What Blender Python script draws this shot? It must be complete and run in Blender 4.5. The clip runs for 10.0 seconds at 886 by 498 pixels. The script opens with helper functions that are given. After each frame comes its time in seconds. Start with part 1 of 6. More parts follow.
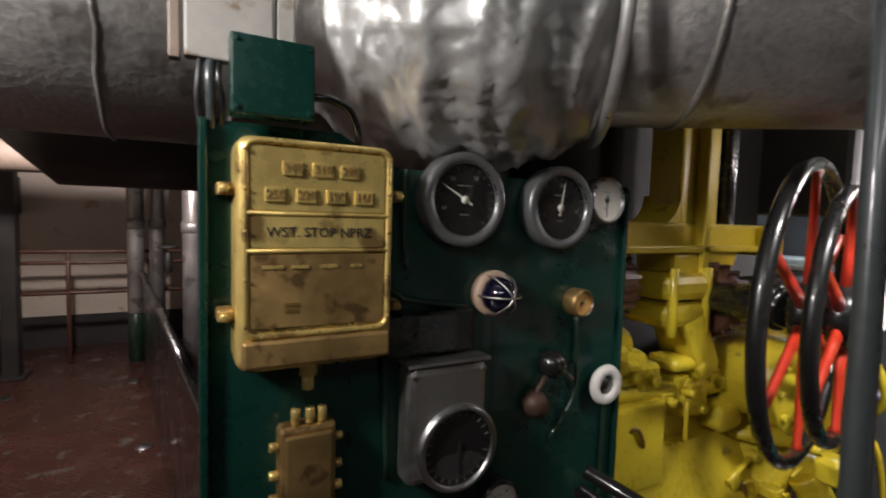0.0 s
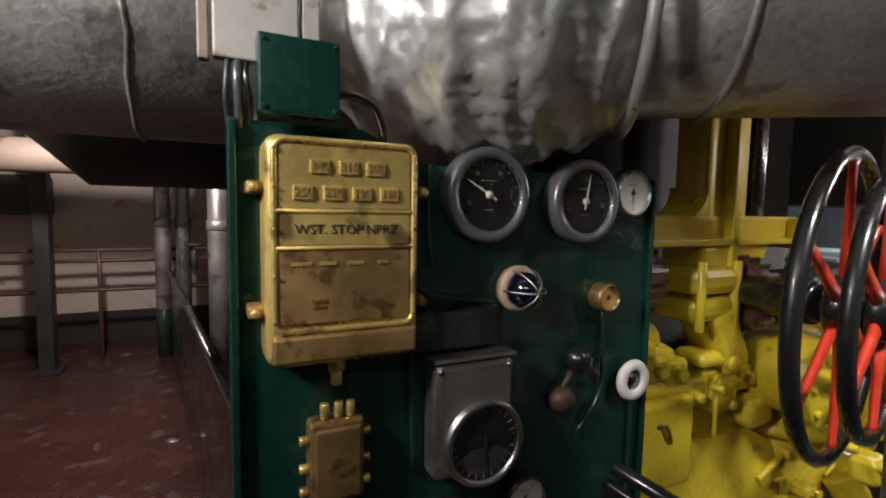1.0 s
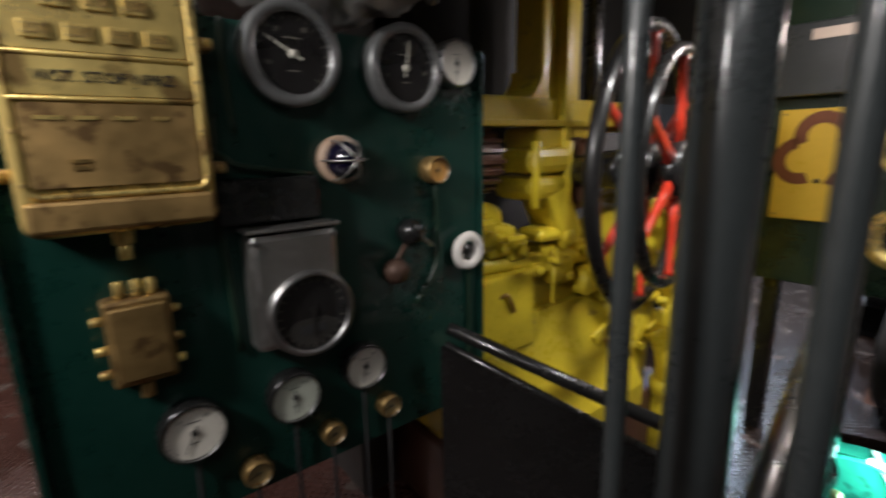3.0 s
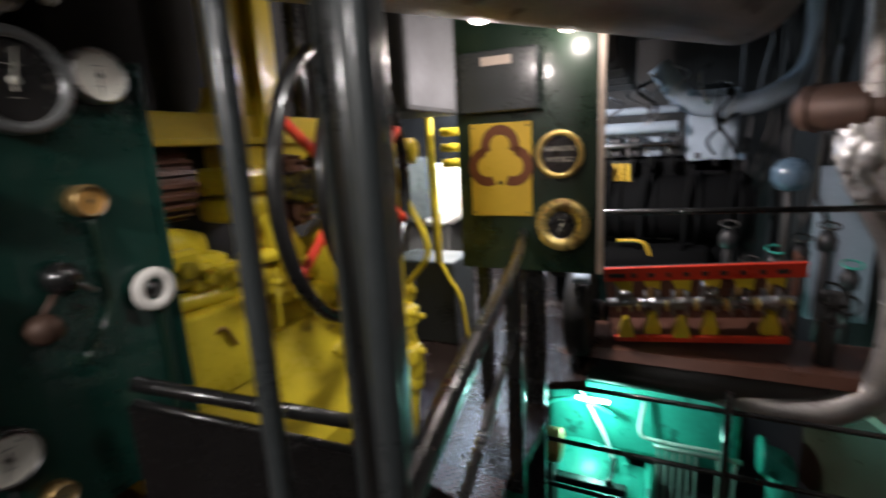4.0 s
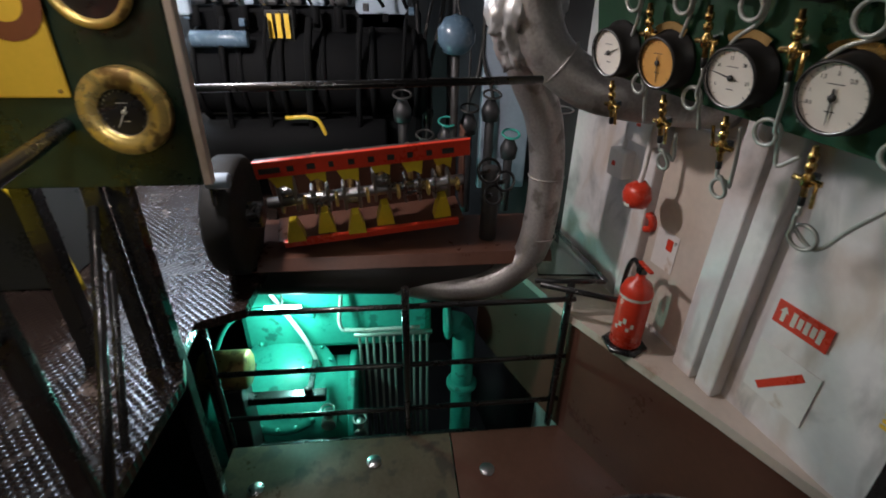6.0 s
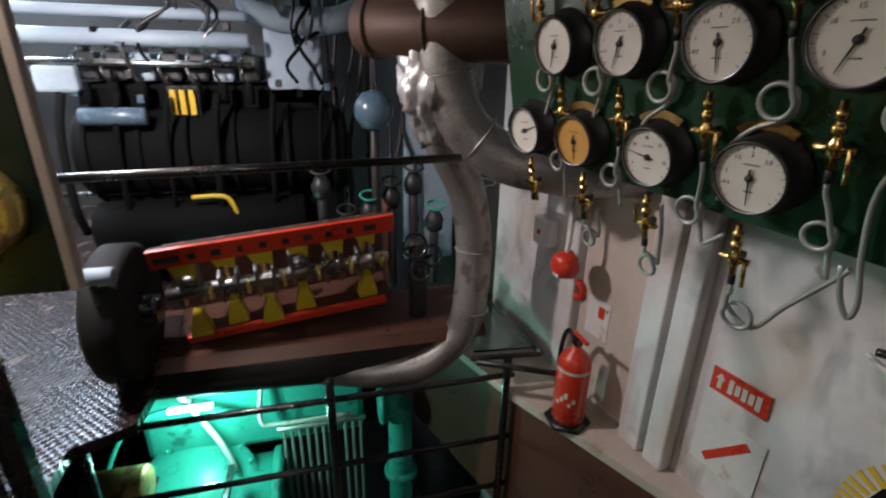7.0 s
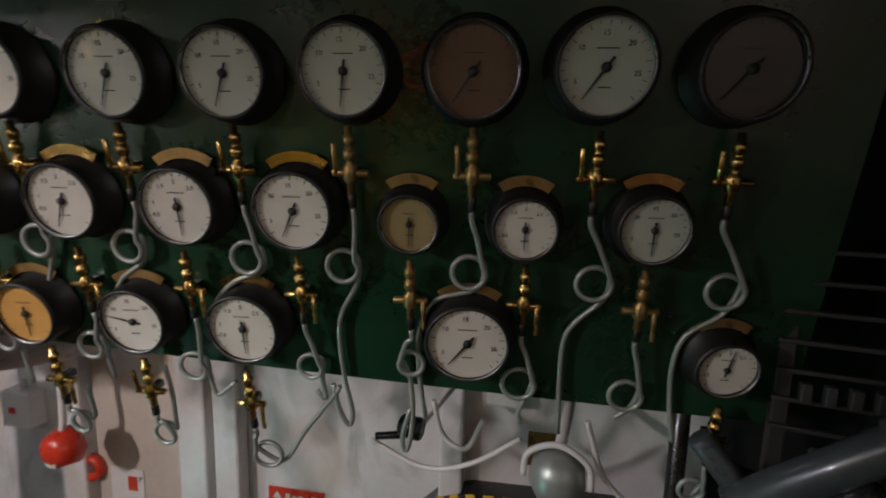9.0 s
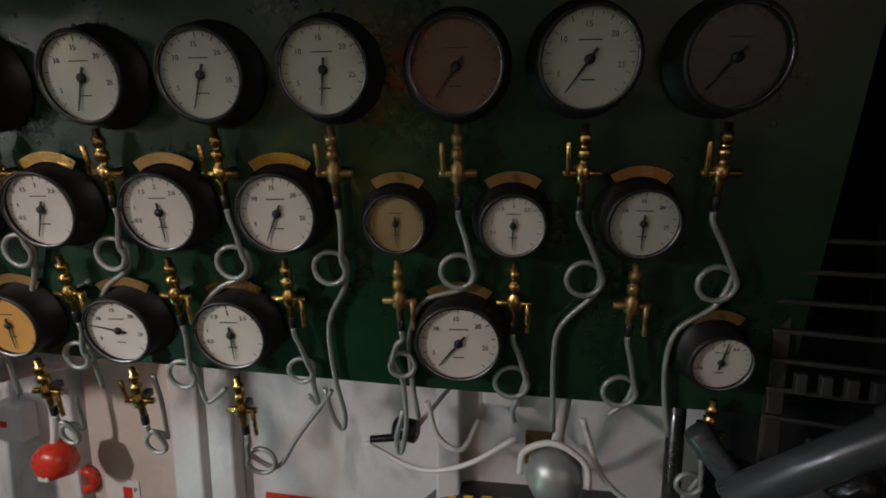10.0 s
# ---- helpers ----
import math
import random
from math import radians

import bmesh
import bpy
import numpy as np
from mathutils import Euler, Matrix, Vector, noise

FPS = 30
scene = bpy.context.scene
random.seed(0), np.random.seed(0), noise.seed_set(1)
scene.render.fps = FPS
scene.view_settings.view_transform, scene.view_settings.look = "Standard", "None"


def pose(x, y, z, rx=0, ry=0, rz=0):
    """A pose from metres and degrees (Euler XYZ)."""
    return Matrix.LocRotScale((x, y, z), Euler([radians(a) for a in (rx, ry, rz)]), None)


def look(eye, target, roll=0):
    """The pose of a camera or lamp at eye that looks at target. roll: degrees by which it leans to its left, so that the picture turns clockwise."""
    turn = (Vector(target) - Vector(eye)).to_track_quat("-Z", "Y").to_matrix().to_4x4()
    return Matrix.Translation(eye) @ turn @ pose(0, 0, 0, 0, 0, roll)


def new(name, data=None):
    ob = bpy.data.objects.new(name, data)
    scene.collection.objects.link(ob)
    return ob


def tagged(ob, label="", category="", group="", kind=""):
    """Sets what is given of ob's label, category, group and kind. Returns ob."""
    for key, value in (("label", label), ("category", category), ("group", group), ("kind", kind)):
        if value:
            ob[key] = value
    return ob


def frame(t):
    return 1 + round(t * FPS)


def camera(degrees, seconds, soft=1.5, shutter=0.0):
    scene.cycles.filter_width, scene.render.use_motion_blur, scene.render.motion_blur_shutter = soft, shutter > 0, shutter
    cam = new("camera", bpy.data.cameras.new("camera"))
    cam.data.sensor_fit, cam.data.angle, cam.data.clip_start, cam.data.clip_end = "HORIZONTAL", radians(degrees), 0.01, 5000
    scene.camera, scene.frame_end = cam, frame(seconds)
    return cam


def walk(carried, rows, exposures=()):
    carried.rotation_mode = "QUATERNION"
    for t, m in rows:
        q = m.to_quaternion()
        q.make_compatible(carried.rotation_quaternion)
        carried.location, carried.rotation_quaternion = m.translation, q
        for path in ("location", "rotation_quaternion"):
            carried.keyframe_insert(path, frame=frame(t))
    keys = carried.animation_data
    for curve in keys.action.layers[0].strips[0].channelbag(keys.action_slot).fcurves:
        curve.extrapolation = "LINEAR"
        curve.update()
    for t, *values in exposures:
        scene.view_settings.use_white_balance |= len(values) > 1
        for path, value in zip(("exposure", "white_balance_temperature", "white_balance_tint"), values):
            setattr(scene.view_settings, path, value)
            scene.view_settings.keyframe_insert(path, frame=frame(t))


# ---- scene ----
cam = camera(85.7, 10.0, soft=1.8, shutter=0.6)
PATH = [
    (0, (0.038, -0.17, 1.564), (0.982, 1.588, 1.428), 1.7),
    (0.5, (0.024, -0.162, 1.574), (0.879, 1.641, 1.45), 1.7),
    (1, (0.027, -0.164, 1.565), (0.9, 1.628, 1.406), 1.0),
    (1.5, (0.037, -0.167, 1.522), (0.891, 1.622, 1.254), -0.3),
    (2, (0.037, -0.16, 1.479), (0.857, 1.597, 0.989), -1.0),
    (3.4, (0.239, -0.314, 1.417), (1.686, 1.008, 1.02), -1.8),
    (3.5, (0.25, -0.324, 1.433), (1.762, 0.923, 1.032), -2.0),
    (4.1, (0.334, -0.43, 1.427), (2.132, 0.328, 0.988), -3.2),
    (4.2, (0.356, -0.464, 1.421), (2.178, 0.208, 0.944), -3.2),
    (4.5, (0.469, -0.598, 1.407), (2.297, -0.189, 0.706), -2.0),
    (4.7, (0.57, -0.561, 1.42), (2.392, -0.381, 0.617), -0.7),
    (5, (0.677, -0.589, 1.405), (2.485, -0.633, 0.55), 0.7),
    (5.2, (0.737, -0.607, 1.394), (2.533, -0.762, 0.529), 1.3),
    (6.3, (1.185, -0.771, 1.359), (2.928, -0.969, 0.398), 0.9),
    (6.5, (1.207, -0.788, 1.376), (2.99, -1.089, 0.522), 1.0),
    (7, (1.256, -0.791, 1.382), (3.06, -1.272, 0.666), 1.3),
    (7.5, (1.312, -0.819, 1.438), (3.018, -1.662, 0.821), 2.6),
    (8, (1.322, -0.84, 1.474), (2.726, -2.196, 1.037), 2.5),
    (8.5, (1.293, -0.887, 1.481), (2.31, -2.582, 1.181), 2.8),
    (9, (1.294, -0.894, 1.504), (2.012, -2.738, 1.212), 1.5),
    (9.5, (1.281, -0.903, 1.499), (1.956, -2.764, 1.215), 0.5),
    (10, (1.282, -0.911, 1.499), (1.988, -2.76, 1.21), 0.0),
]
walk(cam, [(t, look(eye, target, roll)) for t, eye, target, roll in PATH])

# ---- light ----
world = bpy.data.worlds.new("world")
scene.world = world
world.use_nodes = True
world.node_tree.nodes["Background"].inputs[0].default_value = (0.5, 0.6, 0.8, 1)
world.node_tree.nodes["Background"].inputs[1].default_value = 0.004


def lamp(name, place, target, watts, size, colour=(1, 0.85, 0.68), size_y=None):
    data = bpy.data.lights.new(name, "AREA")
    data.energy, data.size, data.color = watts, size, colour
    if size_y:
        data.shape, data.size_y = "RECTANGLE", size_y
    ob = new(name, data)
    ob.matrix_world = look(place, target)
    return ob


def bulb(name, place, watts, radius, colour=(1, 0.8, 0.6)):
    data = bpy.data.lights.new(name, "POINT")
    data.energy, data.shadow_soft_size, data.color = watts, radius, colour
    ob = new(name, data)
    ob.location = place
    return ob


# Two lamps out of view, added for the light on panel and pipes.
lamp("area_light", (-0.5, -0.9, 2.44), (0.3, 0.7, 1.6), 2.6, 1.1, (1, 0.98, 0.98), 0.1).data.spread = radians(120)
lamp("area_light", (-0.85, 0.22, 2.15), (0.3, 0.75, 1.6), 14, 0.2, (1, 0.95, 0.93), 0.2).data.spread = radians(135)
# Added lamp for the yellow engine; the overhead pipe shades its upper part.
engine_light = lamp("area_light", (1.35, -0.5, 2.44), (1.85, 0.85, 0.8), 5.5, 0.4, (1, 0.97, 0.95), 0.1)
engine_light.data.spread = radians(70)
bulb("point_light", (2.54, 0.0, 1.86), 4, 0.04, (1, 0.86, 0.82))
bulb("point_light", (2.12, 0.26, 1.82), 6.0, 0.04, (1, 0.88, 0.85))
bulb("point_light", (-0.72, 3.45, 2.22), 140, 0.07, (1, 0.88, 0.86))
bulb("point_light", (3.95, 0.05, -0.72), 27, 0.06, (0.4, 1, 0.88))
lamp("area_light", (5.4, 0.4, 2.34), (4.9, -0.1, 0.6), 14, 1.3, (0.66, 0.83, 1), 0.15)
lamp("area_light", (5.9, 1.75, 2.36), (5.9, 1.85, 0.0), 135, 2.4, (0.66, 0.8, 1), 0.35)
# Unseen light added behind the sign board for the hull and gauges.
bulb("point_light", (3.2, 0.32, 1.82), 117, 0.07, (1, 0.9, 0.92))
# Extra lamp without a fixture, added to brighten the corner behind the board.
lamp("area_light", (3.4, 0.72, 2.35), (4.1, 1.5, 1.0), 42, 0.5, (1, 1, 0.95), 0.08).data.spread = radians(75)

# ---- materials ----


def material(name, colour, rough=0.5, metal=0.0, vary=0.25, grain=40.0, bump=0.15, wear=None, wear_at=0.62, large=3.0, coat=0.0):
    """Painted or bare surface with variation at two scales, patchy wear and fine relief."""
    m = bpy.data.materials.new(name)
    m.use_nodes = True
    n, l = m.node_tree.nodes, m.node_tree.links
    b = n["Principled BSDF"]
    b.inputs["Metallic"].default_value = metal
    b.inputs["Coat Weight"].default_value = coat
    tc = n.new("ShaderNodeTexCoord")
    big, small = n.new("ShaderNodeTexNoise"), n.new("ShaderNodeTexNoise")
    big.inputs["Scale"].default_value, small.inputs["Scale"].default_value = large, grain
    big.inputs["Detail"].default_value = small.inputs["Detail"].default_value = 5
    for k in (big, small):
        l.new(tc.outputs["Object"], k.inputs["Vector"])
    add = n.new("ShaderNodeMath")
    add.operation = "MULTIPLY_ADD"
    l.new(small.outputs["Fac"], add.inputs[0])
    add.inputs[1].default_value = 0.45
    l.new(big.outputs["Fac"], add.inputs[2])
    ramp = n.new("ShaderNodeValToRGB")
    e = ramp.color_ramp.elements
    e[0].position, e[1].position = 0.42, 1.0
    e[0].color = (*[c * (1 - vary) for c in colour], 1)
    e[1].color = (*[min(1, c * (1 + vary * 0.8)) for c in colour], 1)
    l.new(add.outputs[0], ramp.inputs[0])
    out = ramp.outputs[0]
    if wear:
        mask = n.new("ShaderNodeValToRGB")
        mask.color_ramp.elements[0].position, mask.color_ramp.elements[1].position = wear_at, wear_at + 0.06
        patch = n.new("ShaderNodeTexNoise")
        patch.inputs["Scale"].default_value, patch.inputs["Detail"].default_value = large * 2.3, 8
        l.new(tc.outputs["Object"], patch.inputs["Vector"])
        l.new(patch.outputs["Fac"], mask.inputs[0])
        mix = n.new("ShaderNodeMix")
        mix.data_type = "RGBA"
        l.new(mask.outputs[0], mix.inputs["Factor"])
        l.new(out, mix.inputs["A"])
        mix.inputs["B"].default_value = (*wear, 1)
        out = mix.outputs["Result"]
    l.new(out, b.inputs["Base Color"])
    rr = n.new("ShaderNodeMapRange")
    rr.inputs["To Min"].default_value, rr.inputs["To Max"].default_value = max(0.03, rough - 0.14), min(1, rough + 0.16)
    rr.inputs["From Min"].default_value, rr.inputs["From Max"].default_value = 0.4, 1.0
    l.new(add.outputs[0], rr.inputs["Value"])
    l.new(rr.outputs[0], b.inputs["Roughness"])
    bp = n.new("ShaderNodeBump")
    bp.inputs["Strength"].default_value, bp.inputs["Distance"].default_value = bump, 0.004
    l.new(add.outputs[0], bp.inputs["Height"])
    l.new(bp.outputs[0], b.inputs["Normal"])
    return m


def tread(name, colour, rough):
    """Chequer plate: painted steel with raised bars in two crossing directions."""
    m = material(name, colour, rough, 0.0, 0.35, 30, 0.1, (0.09, 0.07, 0.06), 0.6)
    n, l = m.node_tree.nodes, m.node_tree.links
    tc = n.new("ShaderNodeTexCoord")
    height = None
    for turn in (45, -45):
        mp = n.new("ShaderNodeMapping")
        mp.inputs["Rotation"].default_value = (0, 0, radians(turn))
        mp.inputs["Scale"].default_value = (1, 1, 1)
        w = n.new("ShaderNodeTexWave")
        w.inputs["Scale"].default_value = 11
        l.new(tc.outputs["Object"], mp.inputs["Vector"])
        l.new(mp.outputs[0], w.inputs["Vector"])
        if height is None:
            height = w
        else:
            mul = n.new("ShaderNodeMath")
            mul.operation = "MULTIPLY"
            l.new(height.outputs["Fac"], mul.inputs[0])
            l.new(w.outputs["Fac"], mul.inputs[1])
            height = mul
    bp = n.new("ShaderNodeBump")
    bp.inputs["Strength"].default_value, bp.inputs["Distance"].default_value = 0.7, 0.004
    l.new(height.outputs[0], bp.inputs["Height"])
    l.new(bp.outputs[0], n["Principled BSDF"].inputs["Normal"])
    return m


def glow(name, colour, strength):
    m = bpy.data.materials.new(name)
    m.use_nodes = True
    b = m.node_tree.nodes["Principled BSDF"]
    b.inputs["Emission Color"].default_value = (*colour, 1)
    b.inputs["Emission Strength"].default_value = strength
    return m


def glass(name, tint=(1, 1, 1)):
    m = bpy.data.materials.new(name)
    m.use_nodes = True
    b = m.node_tree.nodes["Principled BSDF"]
    b.inputs["Transmission Weight"].default_value = 1
    b.inputs["Base Color"].default_value = (*tint, 1)
    b.inputs["Roughness"].default_value = 0.03
    b.inputs["IOR"].default_value = 1.45
    return m


GREEN = material("green_paint", (0.004, 0.03, 0.022), 0.28, 0, 0.3, 60, 0.12, (0.02, 0.05, 0.035), 0.66, coat=0.3)
DARKGREEN = material("dark_green_paint", (0.012, 0.03, 0.018), 0.3, 0, 0.35, 60, 0.12, coat=0.3)
BOARD = material("gauge_board_paint", (0.008, 0.042, 0.018), 0.3, 0, 0.4, 50, 0.2, (0.012, 0.05, 0.02), 0.6, coat=0.3)
BRASS = material("brass", (0.86, 0.62, 0.21), 0.3, 0.7, 0.3, 35, 0.2, (0.34, 0.22, 0.08), 0.58, 5)
COCKBRASS = material("polished_cock_brass", (0.7, 0.46, 0.16), 0.2, 1.0, 0.35, 35, 0.2, (0.25, 0.15, 0.06), 0.6, 9)
BRASSD = material("tarnished_brass", (0.40, 0.26, 0.10), 0.45, 0.8, 0.35, 45, 0.3, (0.2, 0.12, 0.05), 0.55, 8)
YELLOW = material("yellow_paint", (0.62, 0.48, 0.03), 0.32, 0, 0.2, 45, 0.15, (0.35, 0.25, 0.05), 0.66, 4, coat=0.25)
YELLOWP = material("yellow_plate_paint", (0.75, 0.50, 0.05), 0.35, 0, 0.1, 60, 0.08)
RED = material("red_paint", (0.62, 0.045, 0.02), 0.3, 0, 0.2, 50, 0.1, (0.3, 0.03, 0.02), 0.66, coat=0.3)
def stained(m, colours, scale, low):
    """Cloudy stains of the given colours over a painted surface."""
    n, l = m.node_tree.nodes, m.node_tree.links
    b = n["Principled BSDF"]
    tc = n.new("ShaderNodeTexCoord")
    for k, colour in enumerate(colours):
        mp, tex, ramp, mix = n.new("ShaderNodeMapping"), n.new("ShaderNodeTexNoise"), n.new("ShaderNodeValToRGB"), n.new("ShaderNodeMix")
        mp.inputs["Location"].default_value = (3.7 * k, 1.3, 5.1 * k)
        mp.inputs["Scale"].default_value = (1, 1, 0.55)
        tex.inputs["Scale"].default_value, tex.inputs["Detail"].default_value, tex.inputs["Distortion"].default_value = scale * (1 + 0.7 * k), 7, 0.6
        ramp.color_ramp.elements[0].position, ramp.color_ramp.elements[1].position = low, low + 0.2
        ramp.color_ramp.elements[1].color = (0.75, 0.75, 0.75, 1)
        mix.data_type = "RGBA"
        old = b.inputs["Base Color"].links[0].from_socket
        l.new(tc.outputs["Object"], mp.inputs["Vector"])
        l.new(mp.outputs[0], tex.inputs["Vector"])
        l.new(tex.outputs["Fac"], ramp.inputs[0])
        l.new(ramp.outputs[0], mix.inputs["Factor"])
        l.new(old, mix.inputs["A"])
        mix.inputs["B"].default_value = (*colour, 1)
        l.new(mix.outputs["Result"], b.inputs["Base Color"])
    return m


WHITE = material("white_paint", (0.71, 0.67, 0.63), 0.4, 0, 0.12, 30, 0.12, (0.45, 0.33, 0.22), 0.63, 1.6)
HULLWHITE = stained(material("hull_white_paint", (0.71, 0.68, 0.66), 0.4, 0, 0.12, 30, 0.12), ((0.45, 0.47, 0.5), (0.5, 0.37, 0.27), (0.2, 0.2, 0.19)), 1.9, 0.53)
CREAM = material("cream_paint", (0.58, 0.5, 0.42), 0.45, 0, 0.15, 30, 0.12, (0.4, 0.28, 0.2), 0.6, 1.5)
SILVER = material("aluminium_foil_paint", (0.42, 0.40, 0.38), 0.42, 0.7, 0.45, 75, 1.0, (0.24, 0.22, 0.2), 0.58, large=3)
FOIL = material("crumpled_foil", (0.5, 0.495, 0.48), 0.38, 0.62, 0.3, 26, 1.0, large=8)
GREY = material("grey_paint", (0.05, 0.058, 0.06), 0.3, 0, 0.2, 60, 0.1, coat=0.3)
BLACK = material("black_paint", (0.012, 0.012, 0.012), 0.25, 0, 0.3, 60, 0.12, coat=0.4)
DARK = material("dark_paint", (0.03, 0.028, 0.026), 0.5, 0, 0.4, 20, 0.2)
STEEL = material("bare_steel", (0.42, 0.42, 0.42), 0.3, 1.0, 0.25, 60, 0.12)
ALU = material("cast_aluminium", (0.5, 0.49, 0.47), 0.38, 1.0, 0.2, 70, 0.2)
DIAL = material("white_dial", (0.72, 0.68, 0.60), 0.35, 0, 0.12, 12, 0.02, (0.52, 0.44, 0.32), 0.66, 9, coat=0.5)
DIALG = material("greenish_dial", (0.5, 0.53, 0.45), 0.35, 0, 0.12, 12, 0.02, large=9, coat=0.5)
DIALO = material("yellowed_dial", (0.62, 0.33, 0.09), 0.35, 0, 0.2, 12, 0.02, large=9, coat=0.5)
DIALB = material("browned_dial", (0.15, 0.085, 0.055), 0.35, 0, 0.2, 12, 0.02, large=9, coat=0.5)
DIALD = material("dusty_dark_dial", (0.035, 0.033, 0.03), 0.4, 0, 0.25, 12, 0.02, large=9, coat=0.5)
DIALV = material("olive_dial", (0.33, 0.25, 0.12), 0.35, 0, 0.2, 12, 0.02, large=9, coat=0.5)
DIALK = material("black_dial", (0.012, 0.011, 0.011), 0.3, 0, 0.2, 30, 0.02, coat=0.5)
INK = material("dark_ink", (0.02, 0.018, 0.016), 0.5, 0, 0.1)
PALE = material("pale_marking", (0.6, 0.58, 0.5), 0.5, 0, 0.1)
MAROON = material("maroon_marking", (0.19, 0.06, 0.02), 0.45, 0, 0.2)
TUBE = material("grey_gauge_tube", (0.40, 0.42, 0.38), 0.4, 0.5, 0.2, 60, 0.1)
TEAL = material("teal_paint", (0.05, 0.42, 0.33), 0.35, 0, 0.25, 30, 0.15, (0.03, 0.2, 0.16), 0.6)
BROWN = material("brown_paint", (0.10, 0.045, 0.03), 0.35, 0, 0.3, 30, 0.15)
DECK = tread("deck_plate", (0.058, 0.022, 0.016), 0.22)
# Black of the flywheel, also put on backing and hull for shade.
PITCH = material("dull_black_and_shade", (0.009, 0.009, 0.008), 0.75, 0, 0.4, 30, 0.4)
DULLWHITE = material("dull_white_paint", (0.36, 0.34, 0.31), 0.5, 0, 0.2, 40, 0.15, (0.2, 0.15, 0.1), 0.6, 6)
DUCT = material("stained_lagging", (0.26, 0.2, 0.16), 0.5, 0, 0.3, 30, 0.3, (0.12, 0.07, 0.05), 0.55, 2.0)
PLATE = material("landing_plate", (0.085, 0.066, 0.042), 0.34, 0, 0.35, 40, 0.3, (0.05, 0.04, 0.03), 0.55)
BLUEGREY = material("dark_blue_grey_paint", (0.10, 0.16, 0.22), 0.25, 0, 0.25, coat=0.3)
BLUE = material("pale_blue_paint", (0.34, 0.42, 0.5), 0.45, 0, 0.15)
CLOTH = material("dusty_dark_metal", (0.05, 0.05, 0.052), 0.4, 0.4, 0.4, 25, 0.2)
GREENGLASS = glass("green_edged_glass", (0.62, 0.9, 0.82))
DIM = material("dim_dial_marking", (0.16, 0.15, 0.13), 0.5, 0, 0.1)
DARKALU = material("grey_cast_bezel", (0.19, 0.195, 0.195), 0.36, 0.6, 0.2, 60, 0.15)
COPPER = material("browned_copper", (0.085, 0.048, 0.034), 0.5, 0.35, 0.4, 30, 0.2)
DULLBLACK = material("dull_black_casting", (0.004, 0.0045, 0.005), 0.8, 0, 0.6, 18, 0.8)
# Specular turned down so the casting stays nearly black.
DULLBLACK.node_tree.nodes["Principled BSDF"].inputs["Specular IOR Level"].default_value = 0.15
# Deck colour made less red and darker for the cold light on it.
EASTDECK = tread("cold_lit_deck_plate", (0.022, 0.015, 0.0125), 0.2)
LAMPGLASS = glow("lit_lamp_glass", (1, 0.82, 0.68), 9)
TUBEGLOW = glow("lit_tube", (0.8, 0.9, 1), 12)
CASE = material("black_gauge_case", (0.012, 0.011, 0.01), 0.5, 0, 0.3, 60, 0.1)
NAVY = material("dark_blue_glass", (0.004, 0.003, 0.014), 0.08, 0, 0.1, coat=1)

# ---- building blocks ----


def box(bm, x0, x1, y0, y1, z0, z1, bevel=0.0, m=None, seg=2):
    r = bmesh.ops.create_cube(bm, size=1)
    vs = r["verts"]
    for v in vs:
        v.co = Vector(((x0 + x1) / 2 + v.co.x * (x1 - x0), (y0 + y1) / 2 + v.co.y * (y1 - y0), (z0 + z1) / 2 + v.co.z * (z1 - z0)))
    if bevel:
        es = list({e for v in vs for e in v.link_edges})
        r = bmesh.ops.bevel(bm, geom=es, offset=bevel, segments=seg, affect="EDGES", profile=0.5)
        vs = list({v for f in r["faces"] for v in f.verts} | {v for v in vs if v.is_valid})
    if m is not None:
        bmesh.ops.transform(bm, matrix=m, verts=vs)
    return bm


def basis(a, b):
    """A frame at a whose z axis points to b."""
    d = Vector(b) - Vector(a)
    return Matrix.Translation(a) @ d.to_track_quat("Z", "Y").to_matrix().to_4x4(), d.length


def lathe(bm, profile, m=None, seg=28):
    """Turn a profile of (radius, height) round the z axis of m."""
    rings = []
    m = m or Matrix()
    for r, z in profile:
        if r < 1e-6:
            rings.append([bm.verts.new(m @ Vector((0, 0, z)))])
        else:
            rings.append([bm.verts.new(m @ Vector((r * math.cos(2 * math.pi * k / seg), r * math.sin(2 * math.pi * k / seg), z))) for k in range(seg)])
    for a, b in zip(rings, rings[1:]):
        for k in range(seg):
            q = [a[k % len(a)], a[(k + 1) % len(a)], b[(k + 1) % len(b)], b[k % len(b)]]
            q = list(dict.fromkeys(q))
            if len(q) > 2:
                f = bm.faces.new(q)
                f.smooth = True
    return bm


def rod(bm, a, b, r, r2=None, seg=14, bevel=0.0):
    m, d = basis(a, b)
    r2 = r if r2 is None else r2
    e = bevel or min(r, r2) * 0.12
    return lathe(bm, [(0, 0), (r - e, 0), (r, e), (r2, d - e), (r2 - e, d), (0, d)], m, seg)


def curve_points(pts, steps=6):
    """Smooth curve through the points."""
    p = [Vector(q) for q in pts]
    p = [2 * p[0] - p[1]] + p + [2 * p[-1] - p[-2]]
    out = []
    for i in range(1, len(p) - 2):
        for k in range(steps):
            t = k / steps
            a, b, c, d = p[i - 1:i + 3]
            out.append(0.5 * ((2 * b) + (c - a) * t + (2 * a - 5 * b + 4 * c - d) * t * t + (3 * b - a - 3 * c + d) * t ** 3))
    return out + [p[-2]]


